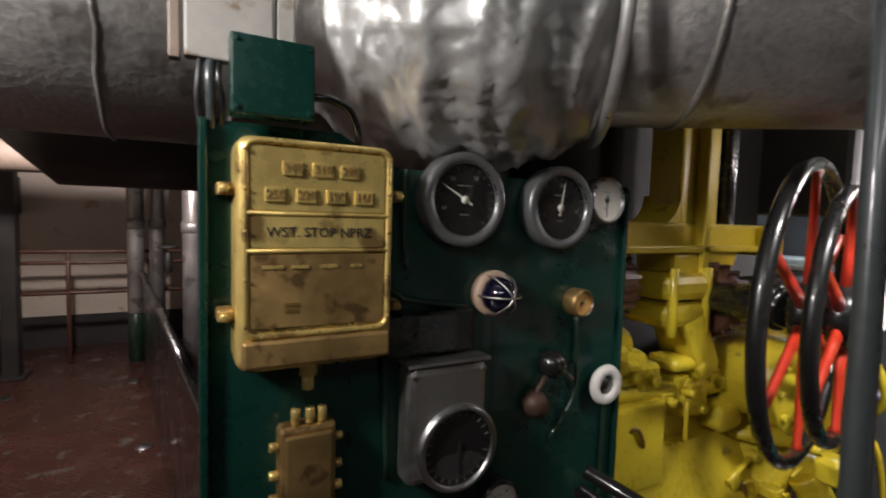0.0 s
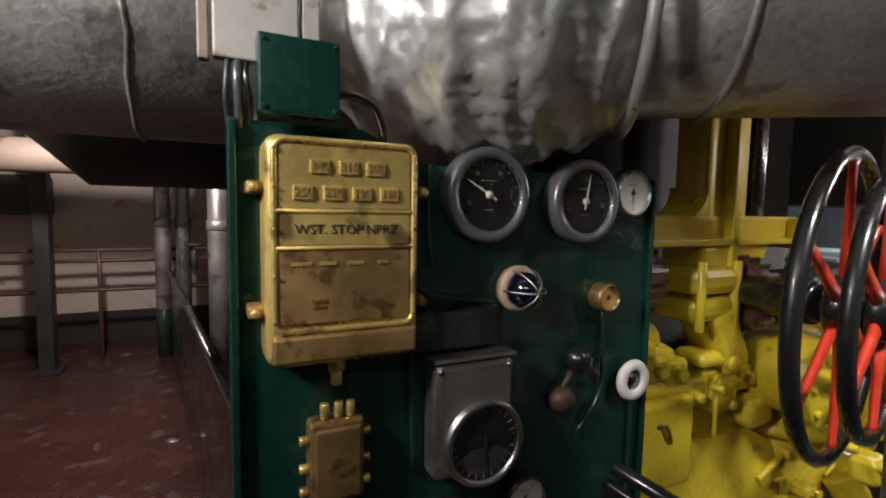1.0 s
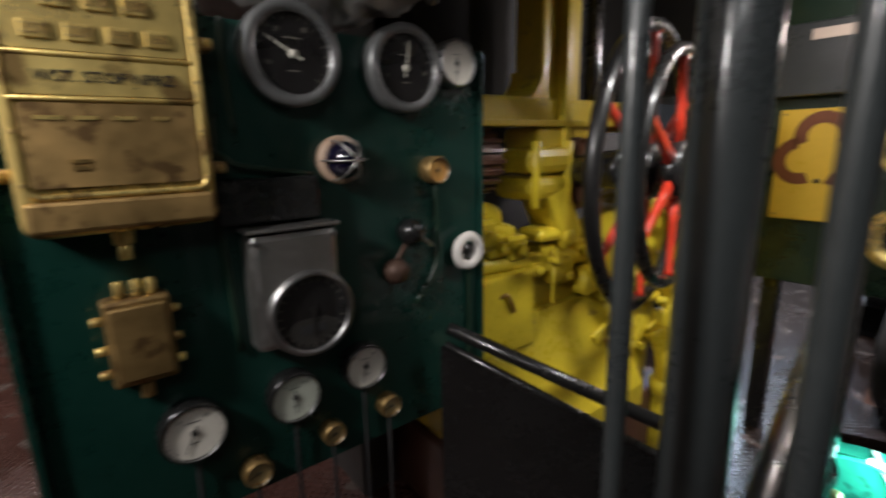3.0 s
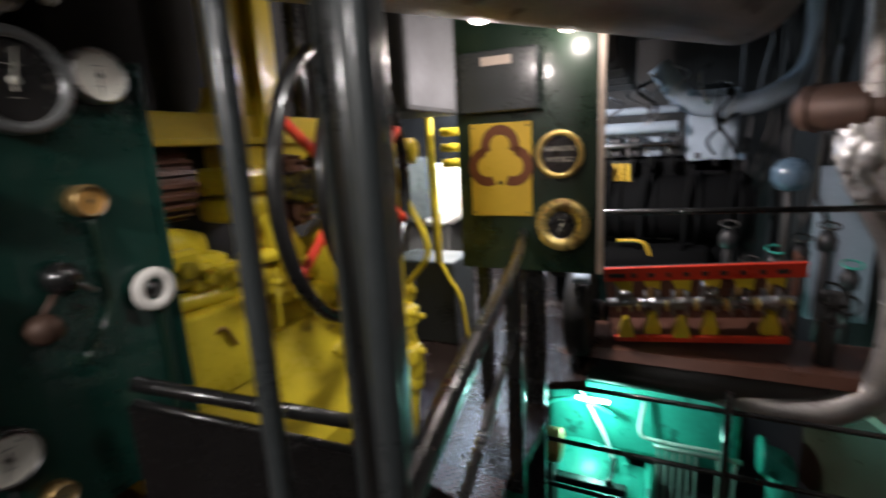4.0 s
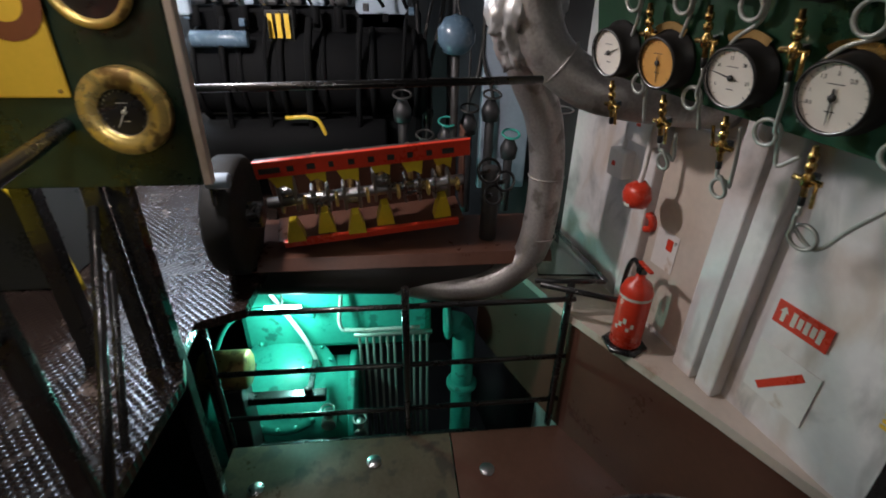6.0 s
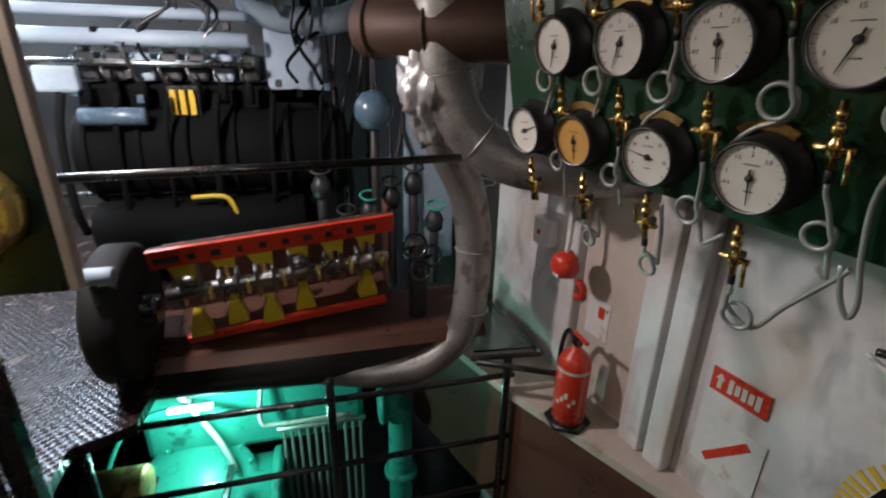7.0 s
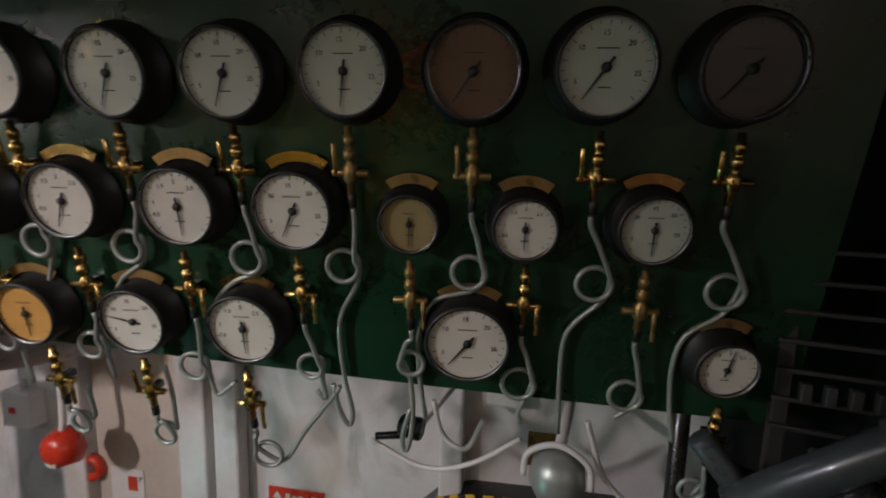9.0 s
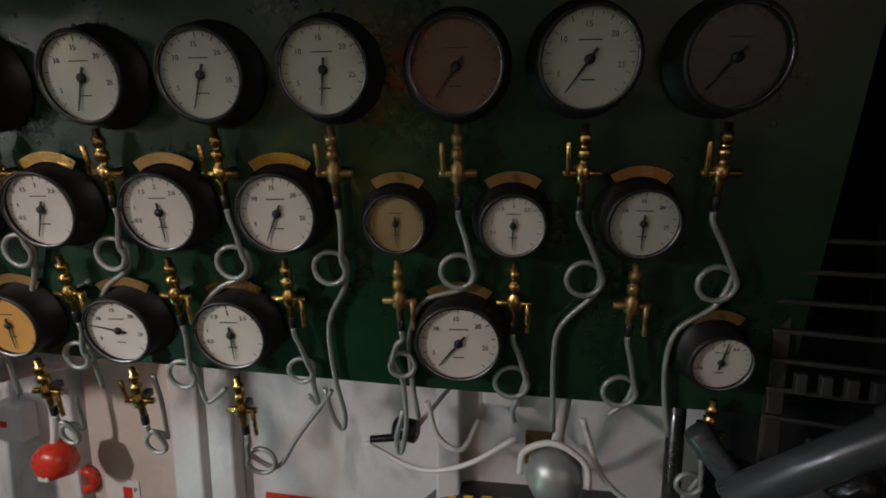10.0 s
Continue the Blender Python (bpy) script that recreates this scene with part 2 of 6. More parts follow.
def tube(bm, pts, r, seg=8, smooth=6, closed=False, radii=None):
    p = curve_points(pts, smooth) if smooth else [Vector(q) for q in pts]
    rings, up = [], None
    for i, c in enumerate(p):
        if closed:
            d = p[(i + 1) % len(p)] - p[i - 1]
        else:
            d = p[min(i + 1, len(p) - 1)] - p[max(i - 1, 0)]
        d.normalize()
        if up is None:
            up = d.orthogonal().normalized()
        up = (up - d * up.dot(d)).normalized()
        side = d.cross(up)
        rad = radii(i / max(1, len(p) - 1)) if radii else r
        rings.append([bm.verts.new(c + rad * (up * math.cos(2 * math.pi * k / seg) + side * math.sin(2 * math.pi * k / seg))) for k in range(seg)])
    pairs = list(zip(rings, rings[1:])) + ([(rings[-1], rings[0])] if closed else [])
    for a, b in pairs:
        for k in range(seg):
            f = bm.faces.new((a[k], a[(k + 1) % seg], b[(k + 1) % seg], b[k]))
            f.smooth = True
    if not closed:
        bm.faces.new(rings[0][::-1])
        bm.faces.new(rings[-1])
    return bm


def circle(centre, u, v, r, n=40):
    c, u, v = Vector(centre), Vector(u), Vector(v)
    return [c + r * (u * math.cos(2 * math.pi * k / n) + v * math.sin(2 * math.pi * k / n)) for k in range(n)]


def slab(bm, outline, z0, z1, m=None):
    """A prism over a flat outline of (x, y) points."""
    m = m or Matrix()
    lo = [bm.verts.new(m @ Vector((x, y, z0))) for x, y in outline]
    hi = [bm.verts.new(m @ Vector((x, y, z1))) for x, y in outline]
    bm.faces.new(lo[::-1])
    bm.faces.new(hi)
    for k in range(len(lo)):
        j = (k + 1) % len(lo)
        bm.faces.new((lo[k], lo[j], hi[j], hi[k]))
    return bm


def mesh_of(name, bm, mat):
    bmesh.ops.recalc_face_normals(bm, faces=bm.faces)
    me = bpy.data.meshes.new(name)
    bm.to_mesh(me)
    bm.free()
    me.materials.append(mat)
    return me


def part(name, bm, mat, parent, label=""):
    ob = new(name, mesh_of(name, bm, mat))
    ob.parent = parent
    return tagged(ob, label)


def thing(name, label, category, m=None, group="", kind=""):
    ob = new(name)
    ob.empty_display_size = 0.05
    ob.matrix_world = m or Matrix()
    return tagged(ob, label, category, group, kind)


def solid(name, bm, mat, label="", category="", kind="", group=""):
    return tagged(new(name, mesh_of(name, bm, mat)), label, category, group, kind)


def B():
    return bmesh.new()


def lettering(name, text, size, mat, parent, m, depth=0.001, align="CENTER"):
    """Raised letters in the built-in font, as a mesh under parent."""
    cu = bpy.data.curves.new(name, "FONT")
    cu.body, cu.size, cu.extrude, cu.align_x, cu.align_y = text, size, depth, align, "CENTER"
    cu.resolution_u = 2
    tmp = new(name, cu)
    me = bpy.data.meshes.new_from_object(tmp.evaluated_get(bpy.context.evaluated_depsgraph_get()))
    bpy.data.objects.remove(tmp)
    bpy.data.curves.remove(cu)
    me.materials.clear()
    me.materials.append(mat)
    ob = new(name, me)
    ob.parent = parent
    ob.matrix_local = m
    return ob


# ---- setting ----
solid("floor", slab(B(), [(-3, -2.6), (1.5, -2.6), (1.5, 0.1), (2.05, 0.18), (2.05, 3.2), (0.3, 3.2), (0.3, 6.4), (-3, 6.4)], -0.05, 0.0), DECK, "dark red painted chequer plate deck", "floor", "structure")
solid("floor_east", slab(B(), [(2.052, 0.15), (2.6, 0.12), (2.8, 0.19), (2.97, 0.2), (3.06, 0.0), (3.6, -0.02), (4.4, 0.1), (6.6, 0.1), (6.6, 3.2), (2.052, 3.2)], -0.05, 0.0), EASTDECK, "worn grey brown chequer plate deck with a cold sheen", "floor", "structure")
solid("floor_landing", slab(B(), [(1.2, -1.03), (3.2, -1.03), (3.2, 0.3), (1.2, 0.3)], -1.17, -1.12), PLATE, "worn grey brown steel landing plate", "floor", "structure")
solid("floor_landing_side", slab(B(), [(1.2, -2.6), (3.2, -2.6), (3.2, -1.04), (1.2, -1.04)], -1.17, -1.121), BROWN, "dark brown steel landing plate", "floor", "structure")
solid("floor_bilge", slab(B(), [(1.0, -3.2), (7, -3.2), (7, 3.2), (1.0, 3.2)], -3.3, -3.2), DARK, "dark bilge floor far below", "floor", "structure")
solid("ceiling", slab(B(), [(-3.2, -3.2), (7, -3.2), (7, 6.6), (-3.2, 6.6)], 2.5, 2.6), DARK, "sooty dark ceiling plating", "ceiling", "structure")
solid("wall_north", slab(B(), [(-3.2, 6.4), (0.6, 6.4), (0.6, 6.6), (-3.2, 6.6)], 0.35, 2.5), CREAM, "stained cream bulkhead", "wall", "structure")
solid("wall_north_base", slab(B(), [(-3.2, 6.397), (0.6, 6.397), (0.6, 6.6), (-3.2, 6.6)], -0.05, 0.348), DARK, "dark painted foot of the bulkhead", "wall", "structure")
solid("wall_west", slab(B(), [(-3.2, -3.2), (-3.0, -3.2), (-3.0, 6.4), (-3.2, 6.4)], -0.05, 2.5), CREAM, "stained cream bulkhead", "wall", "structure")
solid("wall_back", slab(B(), [(0.6, 3.2), (7, 3.2), (7, 3.4), (0.6, 3.4)], -3.2, 2.5), DARK, "dark sooty bulkhead", "wall", "structure")
# Hidden wall added to keep the passage lamp off the space behind.
solid("wall_light_block", slab(B(), [(0.95, 1.3), (1.1, 1.3), (1.1, 3.199), (0.95, 3.199)], 0.0, 2.5), DARK, "dark sooty partition beside the engine", "wall", "structure")
solid("wall_side", slab(B(), [(0.6, 3.4), (0.8, 3.4), (0.8, 6.6), (0.6, 6.6)], -0.05, 2.5), DARK, "dark sooty bulkhead", "wall", "structure")
solid("wall_east", slab(B(), [(6.6, -3.2), (6.8, -3.2), (6.8, 3.2), (6.6, 3.2)], -3.2, 2.5), DARK, "dark sooty bulkhead", "wall", "structure")
HULL = Matrix.Translation((2.34, -2.24, 0)) @ Matrix.Rotation(radians(11), 4, "Z")
solid("wall_hull", box(B(), -1.35, 1.75, -0.2, 0, -3.2, 2.5, m=HULL), HULLWHITE, "white painted hull plating with rust stains", "wall", "structure")
# Both hull ends get dark colours in place of shade.
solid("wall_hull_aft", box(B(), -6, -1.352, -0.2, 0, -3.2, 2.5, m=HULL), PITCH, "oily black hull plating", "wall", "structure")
solid("wall_hull_fore", box(B(), 1.752, 5.0, -0.2, 0, -3.2, 2.5, m=HULL), DARK, "dark sooty hull plating", "wall", "structure")

# ---- control panel ----
board = thing("control_panel", "dark green painted upright instrument panel", "panel")
part("panel_sheet", slab(B(), [(0.07, 0.645), (1.09, 0.655), (1.09, 1.66), (0.42, 1.66), (0.3, 1.72), (0.07, 1.72)], -0.0, 0.025, Matrix(((1, 0, 0, 0), (0, 0, -1, 0.785), (0, 1, 0, 0), (0, 0, 0, 1)))), GREEN, board)
part("edge_angle", box(B(), 0.055, 0.069, 0.74, 0.85, 0, 1.72, 0.003), GREEN, board)
part("edge_angle", box(B(), 1.091, 1.105, 0.745, 0.85, 0, 1.66, 0.003), GREEN, board)

tele = thing("telegraph_box", "polished brass engine order box with raised order plates", "telegraph")


def rounded(x0, x1, z0, z1, r, n=6):
    """A rounded rectangle as an outline of (x, z)."""
    out = []
    for cx, cz, a0 in ((x1 - r, z1 - r, 0), (x0 + r, z1 - r, 90), (x0 + r, z0 + r, 180), (x1 - r, z0 + r, 270)):
        out += [(cx + r * math.cos(radians(a0 + 90 * k / n)), cz + r * math.sin(radians(a0 + 90 * k / n))) for k in range(n + 1)]
    return out


FRONT = Matrix(((1, 0, 0, 0), (0, 0, -1, 0), (0, 1, 0, 0), (0, 0, 0, 1)))
CASE_EDGE = ((0.757, 0.0), (0.70, 0.0), (0.684, 0.002), (0.676, 0.008), (0.674, 0.014))
bm = B()
rings = [[bm.verts.new((x, y, z)) for x, z in rounded(0.107 + d, 0.386 - d, 1.286 + d, 1.69 - d, 0.026 - d)] for y, d in CASE_EDGE]
for a, b in zip(rings, rings[1:]):
    for k in range(len(a)):
        bm.faces.new((a[k], a[(k + 1) % len(a)], b[(k + 1) % len(a)], b[k])).smooth = True
bm.faces.new(rings[-1])
part("case", bm, BRASS, tele)
part("frame_rim", tube(B(), [(x, 0.671, z) for x, z in rounded(0.121, 0.371, 1.352, 1.68, 0.02)], 0.0055, 8, 0, True), BRASS, tele)
part("upper_plate", slab(B(), rounded(0.13, 0.362, 1.566, 1.671, 0.008), -0.675, -0.669, FRONT), BRASS, tele)
part("middle_plate", slab(B(), rounded(0.13, 0.362, 1.503, 1.556, 0.006), -0.675, -0.669, FRONT), BRASS, tele)
part("lower_plate", slab(B(), rounded(0.13, 0.362, 1.366, 1.492, 0.008), -0.675, -0.669, FRONT), BRASSD, tele)
for z in (1.5608, 1.4975):
    part("rim_bar", rod(B(), (0.122, 0.670, z), (0.37, 0.670, z), 0.0042, seg=10), BRASS, tele)
part("lower_case", box(B(), 0.116, 0.377, 0.662, 0.6745, 1.297, 1.346, 0.006), BRASSD, tele)
for x in (0.121, 0.371):
    for z in (1.664, 1.6, 1.53, 1.45, 1.372):
        part("screw", rod(B(), (x, 0.668, z), (x, 0.6625, z), 0.0034, seg=8), BRASSD, tele)
for z in (1.385, 1.60):
    for x, sx in ((0.107, -1), (0.386, 1)):
        part("lug", box(B(), min(x, x + sx * 0.026), max(x, x + sx * 0.026), 0.70, 0.75, z - 0.011, z + 0.011, 0.004), BRASSD, tele)
        part("lug_bolt", rod(B(), (x + sx * 0.015, 0.70, z), (x + sx * 0.015, 0.686, z), 0.008, seg=6), BRASS, tele)
for i, (x, z, t) in enumerate(((0.196, 1.637, "340"), (0.246, 1.637, "310"), (0.295, 1.637, "280"), (0.168, 1.592, "250"), (0.219, 1.592, "220"), (0.27, 1.592, "190"), (0.321, 1.592, "160"))):
    pl = part("number_plate", box(B(), x - 0.017, x + 0.017, 0.6645, 0.669, z - 0.0125, z + 0.0125, 0.002), BRASS, tele)
    lettering("number", t, 0.021, BRASSD, pl, pose(x, 0.664, z, 90))
lettering("order_words", "WST. STOP NPRZ", 0.0235, INK, tele, pose(0.246, 0.6685, 1.529, 90))
for x, z, w in ((0.165, 1.47, 0.035), (0.21, 1.47, 0.03), (0.26, 1.47, 0.03), (0.31, 1.47, 0.02), (0.195, 1.405, 0.025), (0.195, 1.395, 0.022)):
    part("faint_writing", box(B(), x - w / 2, x + w / 2, 0.667, 0.6692, z - 0.003, z + 0.003), BRASS, tele)
part("gland", rod(rod(B(), (0.235, 0.715, 1.297), (0.235, 0.715, 1.262), 0.017), (0.235, 0.715, 1.262), (0.235, 0.715, 1.235), 0.011), BRASS, tele)

gb = thing("switch_cover_box", "small flat green painted cover box above the panel", "box")
part("cover", box(B(), 0.1, 0.235, 0.68, 0.73, 1.722, 1.85, 0.004), GREEN, gb)
for x in (0.11, 0.225):
    for z in (1.732, 1.84):
        part("screw", rod(B(), (x, 0.681, z), (x, 0.677, z), 0.004, seg=8), GREEN, gb)

jb = thing("junction_box", "small tarnished brass junction box with glands", "junction box")
part("body", box(B(), 0.185, 0.29, 0.71, 0.757, 1.0, 1.165, 0.008), BRASSD, jb)
part("lid", box(B(), 0.193, 0.282, 0.70, 0.7095, 1.012, 1.153, 0.005), BRASSD, jb)
for z in (1.03, 1.075, 1.13):
    part("screw", rod(B(), (0.184, 0.725, z), (0.168, 0.725, z), 0.009), BRASS, jb)
    part("screw", rod(B(), (0.291, 0.725, z), (0.304, 0.725, z), 0.009), BRASS, jb)
for x in (0.215, 0.242, 0.265):
    part("gland", rod(B(), (x, 0.725, 1.166), (x, 0.725, 1.196), 0.009), BRASS, jb)
part("gland", rod(B(), (0.235, 0.725, 0.999), (0.235, 0.725, 0.97), 0.012), BRASSD, jb)


def gauge(name, label, m, r, case, dial, depth=0.06, rim=0.012, angle=210, ticks=12, numbers=(), group="", face=INK, needle=INK, small=1.0, case_r=None, flange=0.0):
    """A round pressure gauge: case, rim, dial, scale, pointer. It faces +z of m, its back at the origin."""
    g = thing(name, label, "gauge", m, group)
    R = case_r or r + rim
    prof = [(0, 0), (R * 0.96, 0), (R, 0.006), (R, depth - 0.006), (R - 0.004, depth), (r, depth), (r, depth - 0.012)]
    if flange:
        prof = [(0, 0), (R + flange, 0), (R + flange, 0.008), (R, 0.01)] + prof[3:]
    part("case", lathe(B(), prof, seg=40), case, g)
    part("rim", tube(B(), circle((0, 0, depth - 0.003), (1, 0, 0), (0, 1, 0), r + 0.0005, 44), 0.0022, 6, 0, True), STEEL, g)
    d = part("dial", lathe(B(), [(0, depth - 0.0115), (r, depth - 0.0115)], seg=40), dial, g)
    bm = B()
    for k in range(ticks * 2 + 1):
        a = radians(225 - 270 * k / (ticks * 2))
        l = 0.11 if k % 2 == 0 else 0.06
        box(bm, r * (0.93 - l), r * 0.93, -r * 0.008 * small, r * 0.008 * small, depth - 0.011, depth - 0.0104, m=Matrix.Rotation(a, 4, "Z"))
    tagged(part("scale", bm, face, d), kind="stuff")
    bm = B()
    a = Matrix.Rotation(radians(angle), 4, "Z")
    slab(bm, [(-r * 0.26, -r * 0.03), (0, -r * 0.032), (r * 0.8, -r * 0.008), (r * 0.8, r * 0.008), (0, r * 0.032), (-r * 0.26, r * 0.03)], depth - 0.0085, depth - 0.0072, a)
    lathe(bm, [(r * 0.11, depth - 0.0105), (r * 0.11, depth - 0.006), (0, depth - 0.005)], seg=12)
    part("pointer", bm, needle, g)
    if r > 0.045:
        part("maker_line", box(B(), -r * 0.24, r * 0.24, r * 0.37, r * 0.395, depth - 0.0112, depth - 0.0106), face, d)
        part("maker_line", box(B(), -r * 0.14, r * 0.14, -r * 0.42, -r * 0.39, depth - 0.0112, depth - 0.0106), face, d)
    for deg, t in numbers:
        q = radians(deg)
        lettering("figure", t, r * 0.17, face, d, pose(r * 0.68 * math.cos(q), r * 0.68 * math.sin(q), depth - 0.0106), 0.0003)
    return g


def on_panel(x, z, y=0.76):
    return pose(x, y, z, 90)


gauge("pressure_gauge", "large round gauge with black dial and grey metal rim", on_panel(0.566, 1.601), 0.079, DARKALU, DIALK, 0.05, 0.023, 150, 9, ((200, "10"), (125, "20"), (60, "30")), group="panel gauges", face=DIM, needle=PALE)
gauge("pressure_gauge", "large round gauge with black dial and grey metal rim", on_panel(0.836, 1.593), 0.078, DARKALU, DIALK, 0.05, 0.022, 80, 9, ((200, "5"), (90, "10"), (-10, "15")), group="panel gauges", face=DIM, needle=PALE)
gauge("pressure_gauge", "small round gauge with cream dial", on_panel(0.995, 1.618), 0.054, STEEL, DIAL, 0.045, 0.005, 270, 10, group="panel gauges")
gauge("pressure_gauge", "very small round gauge with yellowed dial", on_panel(0.926, 1.354), 0.031, BRASSD, DIALO, 0.045, 0.005, 60, 8, group="panel gauges")
gauge("pressure_gauge", "round gauge with white dial", on_panel(0.299, 0.864), 0.058, BLACK, DIAL, 0.045, 0.006, 245, 12, ((130, "10"), (50, "20")), group="panel gauges")
gauge("pressure_gauge", "round gauge with greenish dial", on_panel(0.508, 0.866), 0.055, BLACK, DIALG, 0.045, 0.006, 270, 12, ((130, "10"), (50, "20")), group="panel gauges")
gauge("pressure_gauge", "round gauge with cream dial", on_panel(0.689, 0.883), 0.053, BLACK, DIAL, 0.045, 0.006, 255, 12, ((130, "10"), (50, "20")), group="panel gauges")
for x, z, r in ((0.412, 0.712, 0.027), (0.597, 0.732, 0.024), (0.758, 0.747, 0.026)):
    gauge("pressure_gauge", "tiny round gauge with brass rim and yellowed dial", on_panel(x, z), r, BRASSD, DIALV, 0.04, 0.005, 200, 6, group="panel gauges")
for x in (0.09, 1.07):
    part("leg", box(B(), x - 0.02, x + 0.02, 0.762, 0.80, 0.0, 0.66, 0.004), GREEN, board)
dr = thing("gauge_drain_pipes", "thin pipes dropping below the panel to the deck", "pipe")
for x, z in ((0.299, 0.80), (0.412, 0.69), (0.508, 0.81), (0.597, 0.71), (0.689, 0.83), (0.758, 0.72)):
    part("pipe", tube(B(), [(x, 0.74, z), (x, 0.742, 0.6), (x + 0.02, 0.78, 0.3), (x + 0.02, 0.79, 0.0)], 0.005, 8), CLOTH, dr)

tac = thing("revolution_counter", "round counter dial in a cast aluminium housing", "gauge")
part("housing", box(B(), 0.432, 0.622, 0.69, 0.757, 1.0, 1.252, 0.016), ALU, tac)
part("bezel", lathe(B(), [(0.0, 0), (0.094, 0), (0.099, 0.02), (0.095, 0.04), (0.085, 0.046), (0.082, 0.034)], pose(0.55, 0.72, 1.068, 90), 40), STEEL, tac)
part("dial", lathe(B(), [(0, 0.032), (0.083, 0.032)], pose(0.55, 0.72, 1.068, 90), 40), DIALK, tac)
bm = B()
slab(bm, [(0.07 * math.cos(radians(a)), 0.07 * math.sin(radians(a))) for a in range(205, 336, 10)] + [(0.03, -0.012), (-0.03, -0.012)], 0.0325, 0.0335, pose(0.55, 0.72, 1.068, 90))
part("lower_scale", bm, DIALD, tac)
part("pointer", slab(B(), [(-0.004, 0.015), (0.004, 0.015), (0.002, -0.055), (-0.002, -0.055)], 0.036, 0.0375, pose(0.55, 0.72, 1.068, 90)), INK, tac)

MT = pose(0.55, 0.72, 1.068, 90)
bm = B()
for k in range(25):
    box(bm, 0.068, 0.079, -0.0012, 0.0012, 0.0325, 0.0332, m=MT @ Matrix.Rotation(radians(k * 15), 4, "Z"))
tagged(part("scale", bm, DIM, tac), kind="stuff")
part("counter_window", box(B(), -0.03, 0.03, -0.045, -0.025, 0.0336, 0.0345, m=MT), CLOTH, tac)
part("top_lip", box(B(), 0.428, 0.626, 0.684, 0.757, 1.253, 1.262, 0.003), ALU, tac)
for x in (0.445, 0.609):
    part("screw", rod(B(), (x, 0.69, 1.236), (x, 0.684, 1.236), 0.007, seg=8), STEEL, tac)

sl = thing("signal_lamp", "cream ringed signal lamp with dark blue dome and wire guard", "lamp")
M = pose(0.665, 0.76, 1.389, 90)
part("ring", lathe(B(), [(0, 0), (0.052, 0), (0.055, 0.02), (0.05, 0.03), (0.04, 0.03)], M), CREAM, sl)
part("dome", lathe(B(), [(0.042, 0.025), (0.041, 0.045), (0.033, 0.066), (0.018, 0.08), (0, 0.085)], M), NAVY, sl)
for a in (0, 60, 120):
    c, s = math.cos(radians(a)), math.sin(radians(a))
    part("guard_wire", tube(B(), [M @ Vector((c * x, s * x, z)) for x, z in ((-0.05, 0.03), (-0.044, 0.06), (-0.022, 0.088), (0, 0.095), (0.022, 0.088), (0.044, 0.06), (0.05, 0.03))], 0.0022, 6), ALU, sl)

rw = thing("ring_valve", "white painted ring handle on the panel edge", "valve")
part("ring", lathe(B(), [(0.026, 0.03), (0.03, 0.022), (0.05, 0.022), (0.056, 0.032), (0.05, 0.042), (0.03, 0.042), (0.026, 0.034)], pose(1.03, 0.76, 1.125, 90)), WHITE, rw)
part("hub", lathe(B(), [(0.0, 0.0), (0.02, 0.0), (0.02, 0.036), (0, 0.038)], pose(1.03, 0.76, 1.125, 90)), BLACK, rw)
cu = thing("copper_cap", "small dull copper cap on the panel", "valve")
part("cap", lathe(B(), [(0, 0), (0.03, 0), (0.034, 0.02), (0.025, 0.045), (0, 0.05)], pose(0.80, 0.76, 1.105, 90)), COPPER, cu)
part("stem", rod(B(), (0.80, 0.74, 1.13), (0.83, 0.74, 1.17), 0.007), COPPER, cu)
bv = thing("panel_valve", "black valve body with bright spindle", "valve")
part("body", lathe(B(), [(0, 0), (0.035, 0), (0.035, 0.03), (0.02, 0.05), (0, 0.055)], pose(0.85, 0.76, 1.2, 90)), BLACK, bv)
part("spindle", rod(B(), (0.85, 0.72, 1.2), (0.9, 0.72, 1.16), 0.006), STEEL, bv)
pt = thing("panel_pipework", "thin dark pipes fixed on the panel", "pipe")
for p in ([(0.37, 0.745, 1.43), (0.42, 0.74, 1.40), (0.45, 0.745, 1.385), (0.6, 0.75, 1.36)], [(0.935, 0.75, 1.32), (0.935, 0.745, 1.2), (0.93, 0.745, 1.1), (0.86, 0.75, 1.0)], [(0.40, 0.75, 1.68), (0.405, 0.752, 1.5), (0.4, 0.75, 1.3), (0.41, 0.75, 1.0)], [(0.44, 0.75, 1.66), (0.44, 0.752, 1.55), (0.445, 0.75, 1.45)], [(1.05, 0.75, 1.08), (1.05, 0.75, 0.95), (1.045, 0.75, 0.7)]):
    part("pipe", tube(B(), p, 0.006), DARKGREEN, pt)
part("counter_plate", box(B(), 0.39, 0.6, 0.72, 0.757, 1.27, 1.36, 0.006), BLACK, board, "flat black cover plate")

# ---- overhead pipes ----
lag = thing("lagged_pipe", "fat aluminium painted lagged steam pipe with seams", "pipe")
part("run", rod(B(), (-2.9, 1.3, 2.06), (0.75, 1.2, 2.06), 0.33, seg=40), SILVER, lag)
for x in (-1.1, -0.55, -0.12, 0.12):
    part("seam", tube(B(), [(x + random.uniform(-0.012, 0.012), 1.3 - (x + 2.9) * 0.027 + 0.333 * math.cos(a), 2.06 + 0.333 * math.sin(a)) for a in [2 * math.pi * k / 24 for k in range(24)]], 0.005, 6, 2, True), SILVER, lag)
lag2 = thing("lagged_pipe", "fat aluminium painted lagged pipe passing over the panel", "pipe")
part("run", rod(B(), (0.45, 1.02, 2.07), (2.9, -0.68, 2.07), 0.275, seg=40), SILVER, lag2)
